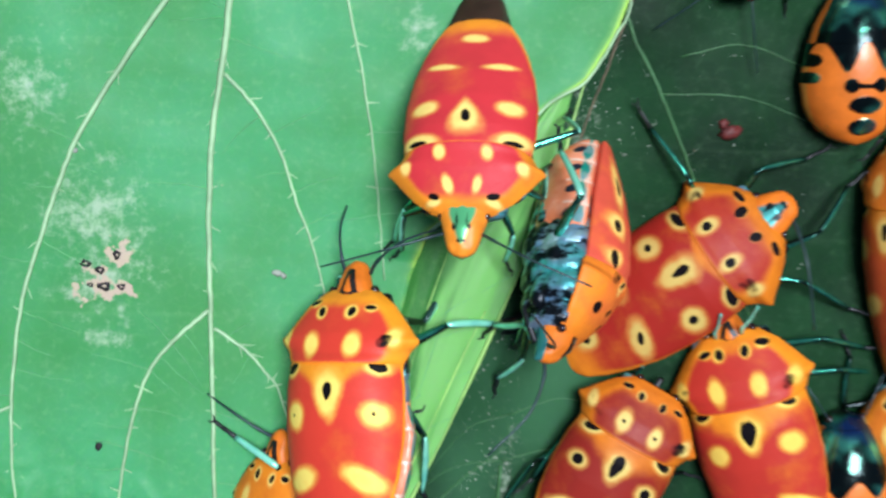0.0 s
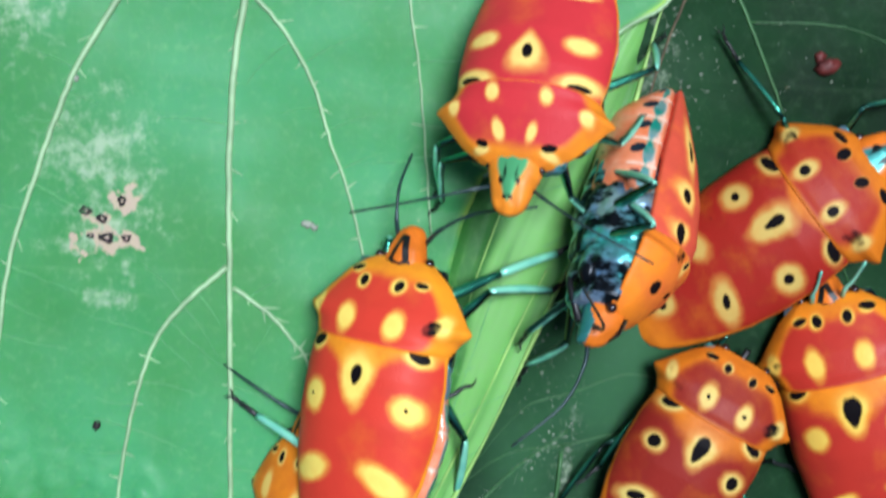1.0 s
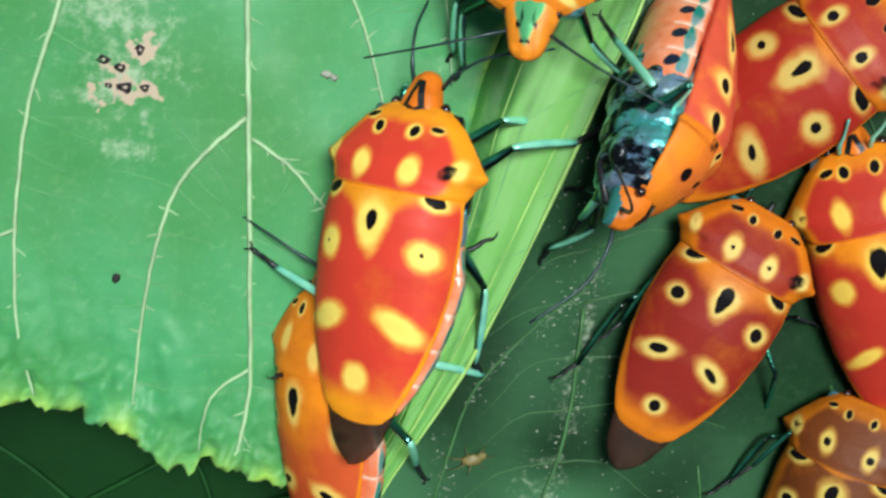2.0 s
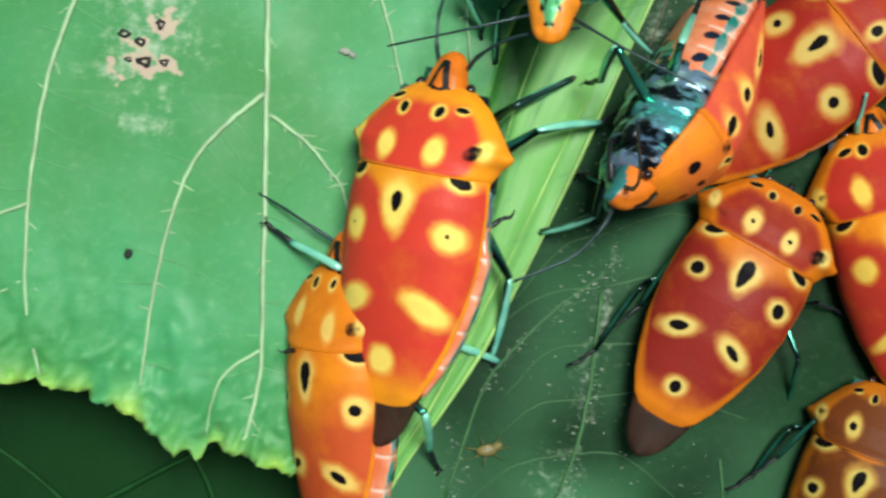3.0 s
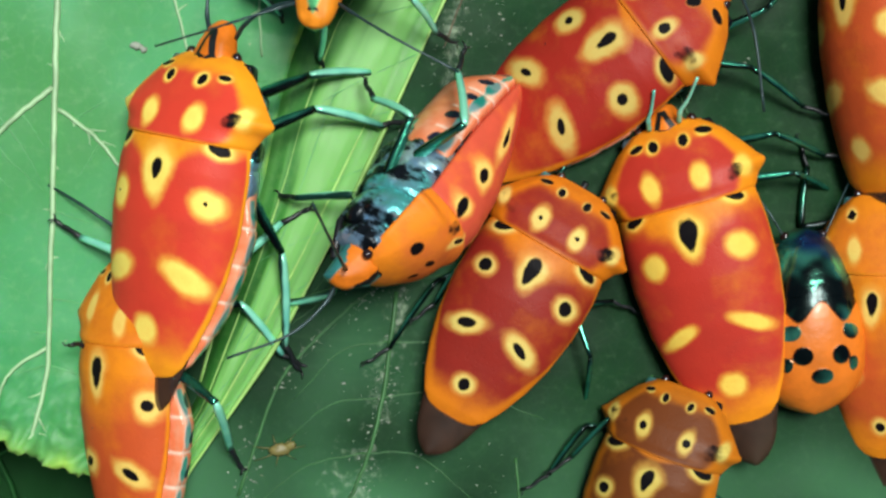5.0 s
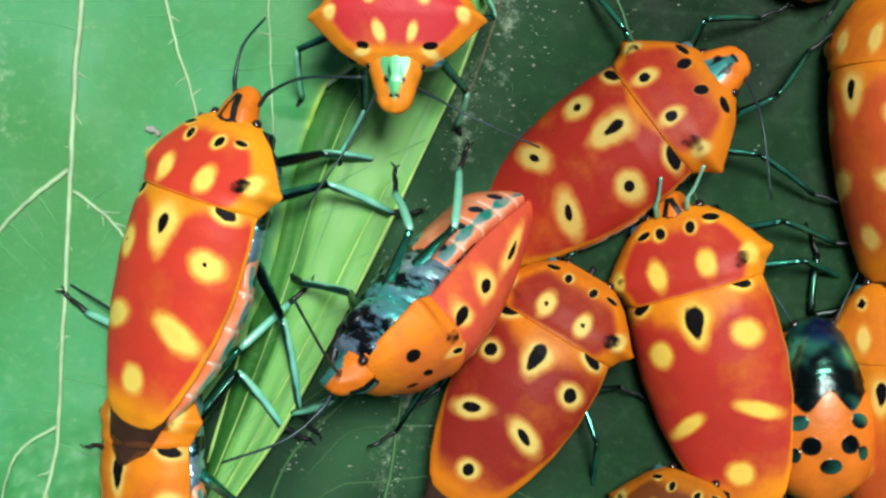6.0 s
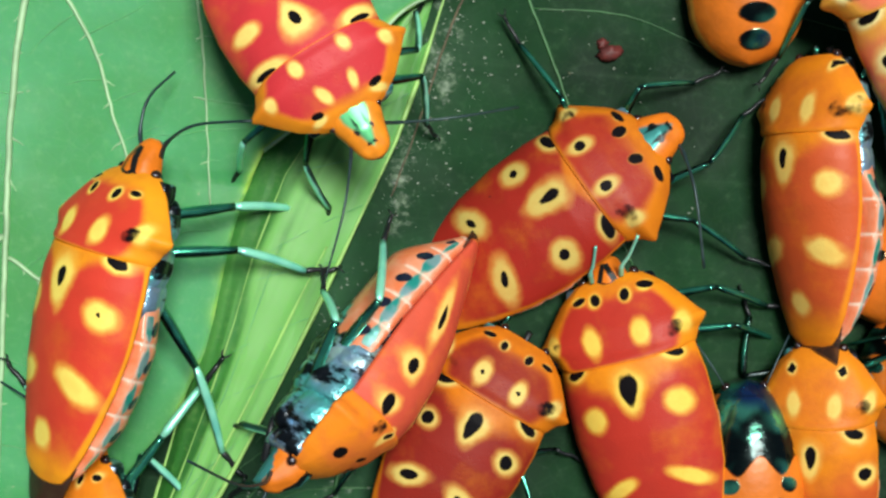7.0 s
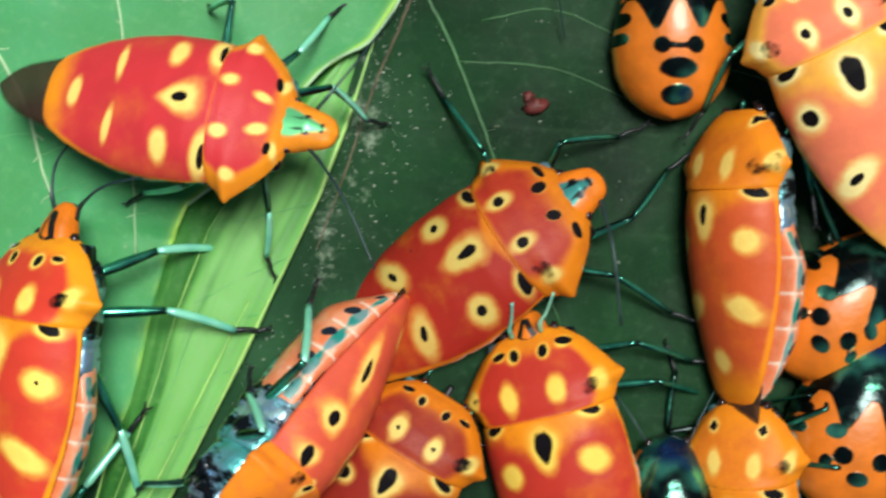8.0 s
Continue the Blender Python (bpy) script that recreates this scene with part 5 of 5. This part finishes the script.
amber = bug("orange jewel bug with small black spots, under another's tail", 18.18, MAT_AMBER, pattern_spots(1, 0.95, (1.1, 1.0, 0.9, 1.0), drop=(-0.013, -0.117), sideR=(0.198, -0.185), cornL=(-0.152, -0.025), cornR=(0.157, -0.028)), collar_spots(0.8, 0, 0.9, eyeL=(-.105, .195), oeyeL=(-.105, .195), eyeR=(.106, .193), oeyeR=(.106, .193)), 0.867, 1.015, 0.1, 0.7, 0.3, None, 0.12, (None, None), 31, reach=0.0, blush=0.5)
stand(amber, at(43.54, 0.76, 0.2, 6.62, 8.4, -27.5), 18.18, None, 0.867, 1.015, "ml hl hr")
salmon = bug("salmon and yellow jewel bug with black-centred spots", 20, MAT_PALE, pattern_spots(1, 1.15, (1.5, 1.2, 0.8, 1.0), drop=(0.001, -0.108), sideL=(-0.172, -0.179), rearL=(-0.124, -0.42), cornL=(-0.172, -0.018)), collar_spots(1.0, 1.0, 1.0, colL=(-0.072, 0.068), colR=(0.071, 0.071)), 0.994, 0.996, 0.1, 0.8, 0.2, None, 0.12, (None, None), 37)
stand(salmon, at(45.72, 29.21, 3.74, 30.9, 2.84, -9.31), 20, {"fl": (37.5, 22.2, 0.5), "fl_knee": (36.7, 25.4, 6), "ml": (48.4, 11.3, 0.5), "ml_knee": (45.6, 17.2, 4), "hl": (51.1, 8.4, 0.5)}, 0.994, 0.996, "fr mr hr")


# ---- young bugs ----
def nymph(label, body, size, wide, zig, spots, tuck="", feet=None):
    """A round, wingless young bug: dark metallic fore part over an orange abdomen."""
    root = new("young_jewel_bug")
    wt = [(.5, .02), (.47, .12), (.4, .2), (.25, .3), (.1, .36), (-.1, .4), (-.25, .375), (-.33, .335), (-.4, .27), (-.45, .195), (-.48, .125), (-.494, .07), (-.5, .01)]

    def height(v, y):
        return (0.06 + 0.3 * math.sqrt(max(1 - (y / .52) ** 2, 0)) * max(1 - abs(v) ** 2.2, 0) ** 0.6)

    def plate(name, ys, fields, lift):
        n, L = 49, size
        verts, pattern, faces = [], [], []
        for low in (0, 1):
            for y in ys:
                w = lookup(wt, y) * wide
                for i in range(n):
                    v = math.sin(math.pi * (i / (n - 1) - 0.5))
                    z = height(v, y) + lift if not low else 0.05 - 0.05 * (1 - v * v)
                    verts.append((v * w * L, y * L, z * L))
                    pattern.append(fields(v * w, y, v))
        m = len(ys)
        for j in range(m - 1):
            for i in range(n - 1):
                q = j * n + i
                faces.append((q, q + n, q + n + 1, q + 1))
                q += m * n
                faces.append((q, q + 1, q + n + 1, q + n))
        ring = [i for i in range(n)] + [j * n + n - 1 for j in range(1, m)] + [(m - 1) * n + i for i in range(n - 2, -1, -1)] + [j * n for j in range(m - 2, 0, -1)]
        for a, b in zip(ring, ring[1:] + ring[:1]):
            faces.append((a, b, m * n + b, m * n + a))
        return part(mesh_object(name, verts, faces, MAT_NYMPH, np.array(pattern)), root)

    def rear(x, y, v):
        edge = 0.06 + 0.09 * math.cos(x * 26) * zig
        seam = 0.3 - abs(abs(v) - 0.97) * 8
        side = 1 - math.hypot((abs(v) - 0.93) / 0.16, (((y + 0.02) * 9) % 1.0 - 0.5) / 0.36)
        return 0, seam, max((y - edge) * 12, spot_field(x, y, spots), side if -0.12 < y < 0.1 else -1)

    plate("abdomen", stations(0.2, -0.5, 50), rear, 0.0)
    plate("thorax", stations(0.42, 0.14, 26), lambda x, y, v: (0, 0, 1 if abs(v) < 0.9 else (abs(v) - 0.9) * -12 + 0.4), 0.012)
    hd = plate("head", stations(0.5, 0.39, 14), lambda x, y, v: (0, 0, 1), 0.004)
    for s in (-1, 1):
        v, f = ball_data((s * 0.12 * size * wide, 0.455 * size, 0.1 * size), 0.03 * size, 0.03 * size, 0.03 * size)
        part(mesh_object("eye", v, f, MAT_EYE), hd)
        antenna(root, s, size, 1, 1, (s * .35, .85, .02))
    tagged(root, label, "insect", "young bugs among the adults")
    stand(root, body, size * 1.1, feet, 1.0, 1.0, tuck)
    root.matrix_basis = body
    return root


BARS = [(0, -.125, .1, .014, 0, 0), (-.09, -.12, .045, .045, 20, 0), (.09, -.12, .045, .045, -20, 0), (0, -.24, .105, .055, 0, 0), (0, -.378, .09, .052, 0, 0)]
DOTS = [(-.16, -.05, .05, .04, 20, 0), (.16, -.05, .05, .04, -20, 0), (-.1, -.17, .05, .05, 0, 0), (.1, -.17, .05, .05, 0, 0), (0, -.28, .06, .04, 0, 0), (-.18, -.22, .03, .04, 0, 0), (.18, -.22, .03, .04, 0, 0)]
nymph("round young bug, orange with black-green metallic bars", at(35.8, 29.9, 0.6, 4), 12.2, 0.84, 1.0, BARS, "ml hl hr fl mr")
nymph("young bug with a glossy black back and orange abdomen, half hidden", at(38.0, -3.6, 0.3, 6), 12.5, 0.85, 0.6, DOTS, "fl fr ml hl")
nymph("orange young bug with black spots in the crowd", at(48.6, 12.2, 0.4, -38), 12.0, 0.9, 1.0, DOTS)
nymph("young bug with metallic green back plates and spotted orange abdomen", at(50.0, 4.3, 0.3, -8), 12.5, 0.95, 1.0, DOTS)
nymph("orange young bug near the leaf's far end", at(28.2, 40.4, 0.4, 160), 12.5, 0.9, 1.0, BARS)


# ---- small things on the leaves ----
def grain(name, x, y, size, height, material, label, category, parent=None, seed=1):
    """A small crumpled lump."""
    rng = random.Random(seed)
    v, f = ball_data((0, 0, 0), size, size * rng.uniform(0.6, 0.9), size * 0.45, 7, 10)
    v = [tuple(c * (1 + 0.6 * noise.noise(Vector(p) * (2.6 / size) + Vector((seed, 0, 0))) + 0.35 * noise.noise(Vector(p) * (6 / size))) for c in p) for p in v]
    ob = mesh_object(name, v, f, material)
    ob.matrix_basis = at(x, y, height(x, y) + size * 0.2, rng.uniform(0, 360))
    return tagged(ob, label, category) if not parent else part(ob, parent)


grain("crumb", 27.1, 24.3, 0.85, floor_top, MAT_CRUMB, "maroon shrivelled crumb on the dark leaf", "debris", seed=3)
grain("crumb", 26.5, 24.9, 0.45, floor_top, MAT_CRUMB, "small maroon crumb on the dark leaf", "debris", seed=5)
grain("frass_pellet", -21.6, -2.1, 0.36, leaf_top, MAT_BLACK, "black frass pellet on the bright leaf", "debris", seed=7)
grain("fleck", -7.8, 12.2, 0.4, leaf_top, MAT_GREY, "pale bluish fleck stuck on the bright leaf", "debris", seed=8)
grain("fleck", -7.3, 12.0, 0.28, leaf_top, MAT_GREY, "small pale fleck stuck on the bright leaf", "debris", seed=9)
grain("fleck", -23.3, 21.3, 0.25, leaf_top, MAT_GREY, "tiny white fleck on a leaf vein", "debris", seed=10)


def litter():
    """A dry husk with thread legs."""
    pieces = [ball_data((0, 0, 0.3), 0.9, 0.5, 0.3, 6, 10), ball_data((0.9, 0.2, 0.3), 0.45, 0.35, 0.25, 6, 8)]
    rng = random.Random(12)
    for k in range(7):
        a = 2 * math.pi * k / 7
        pieces.append(tube_data([(0.5 * math.cos(a), 0.3 * math.sin(a), 0.3), (1.3 * math.cos(a), 0.8 * math.sin(a), 0.55), (2.1 * math.cos(a) + rng.uniform(-.3, .3), 1.3 * math.sin(a), 0.1)], [0.045, 0.035, 0.02], 5))
    v, f = joined(*pieces)
    v = [(x * 0.85, y * 0.85 + 0.12 * noise.noise(Vector((x * 2, y * 2, 0))), z * (1 + 0.5 * noise.noise(Vector((x * 3, y * 3, 1))))) for x, y, z in v]
    ob = mesh_object("husk", v, f, plain("husk_tan", (0.2, 0.17, 0.05), 0.5, 0.0, 0.5, 900))
    ob.matrix_basis = at(3.1, -14.2, floor_top(3.1, -14.2), 12)
    tagged(ob, "dry tan insect husk lying on the dark leaf", "debris")


litter()


def dust():
    """Pale dust and scraps along the dark leaf's ribs."""
    rng = random.Random(21)
    pieces = []
    lines = [([(11.8, 1.5), (10.6, -4.7), (9.7, -11), (8.6, -16.5), (6.5, -21)], 0.9, 260), ([(2.5, -10.5), (4.2, -7.7), (10.8, -1.6)], 0.5, 110), ([(18.5, 34), (16.5, 27), (14, 18), (12.5, 12)], 1.2, 190),
             ([(9, -3), (9, 4), (12, 9)], 2.5, 120), ([(20, 26), (17, 20), (15, 14)], 3.0, 120), ([(1, -13), (0.5, -20), (-2, -26)], 1.2, 110), ([(14, -14), (20, -20), (24, -24)], 5, 70), ([(26, 34), (22, 24), (30, 16)], 8, 60), ([(6, -8), (14, -12)], 5, 60)]
    for line, spread, count in lines:
        for _ in range(count):
            p = along(line, rng.random())
            x, y = p.x + rng.gauss(0, spread * 0.5), p.y + rng.gauss(0, spread * 0.5)
            r = rng.choice((0.025, 0.035, 0.04, 0.05, 0.085))
            v, f = ball_data((x, y, floor_top(x, y) + r * 0.3), r * rng.uniform(0.8, 1.8), r * rng.uniform(0.6, 1.2), r * 0.5, 3, 5)
            pieces.append((v, f))
    verts, faces = joined(*pieces)
    ob = mesh_object("dust", verts, faces, MAT_GREY)
    tagged(ob, "pale grey dust and scraps scattered on the dark leaf", "dust", kind="stuff")


dust()


def motions():
    for thing, rows in MOVES:
        walk(thing, rows)


motions()
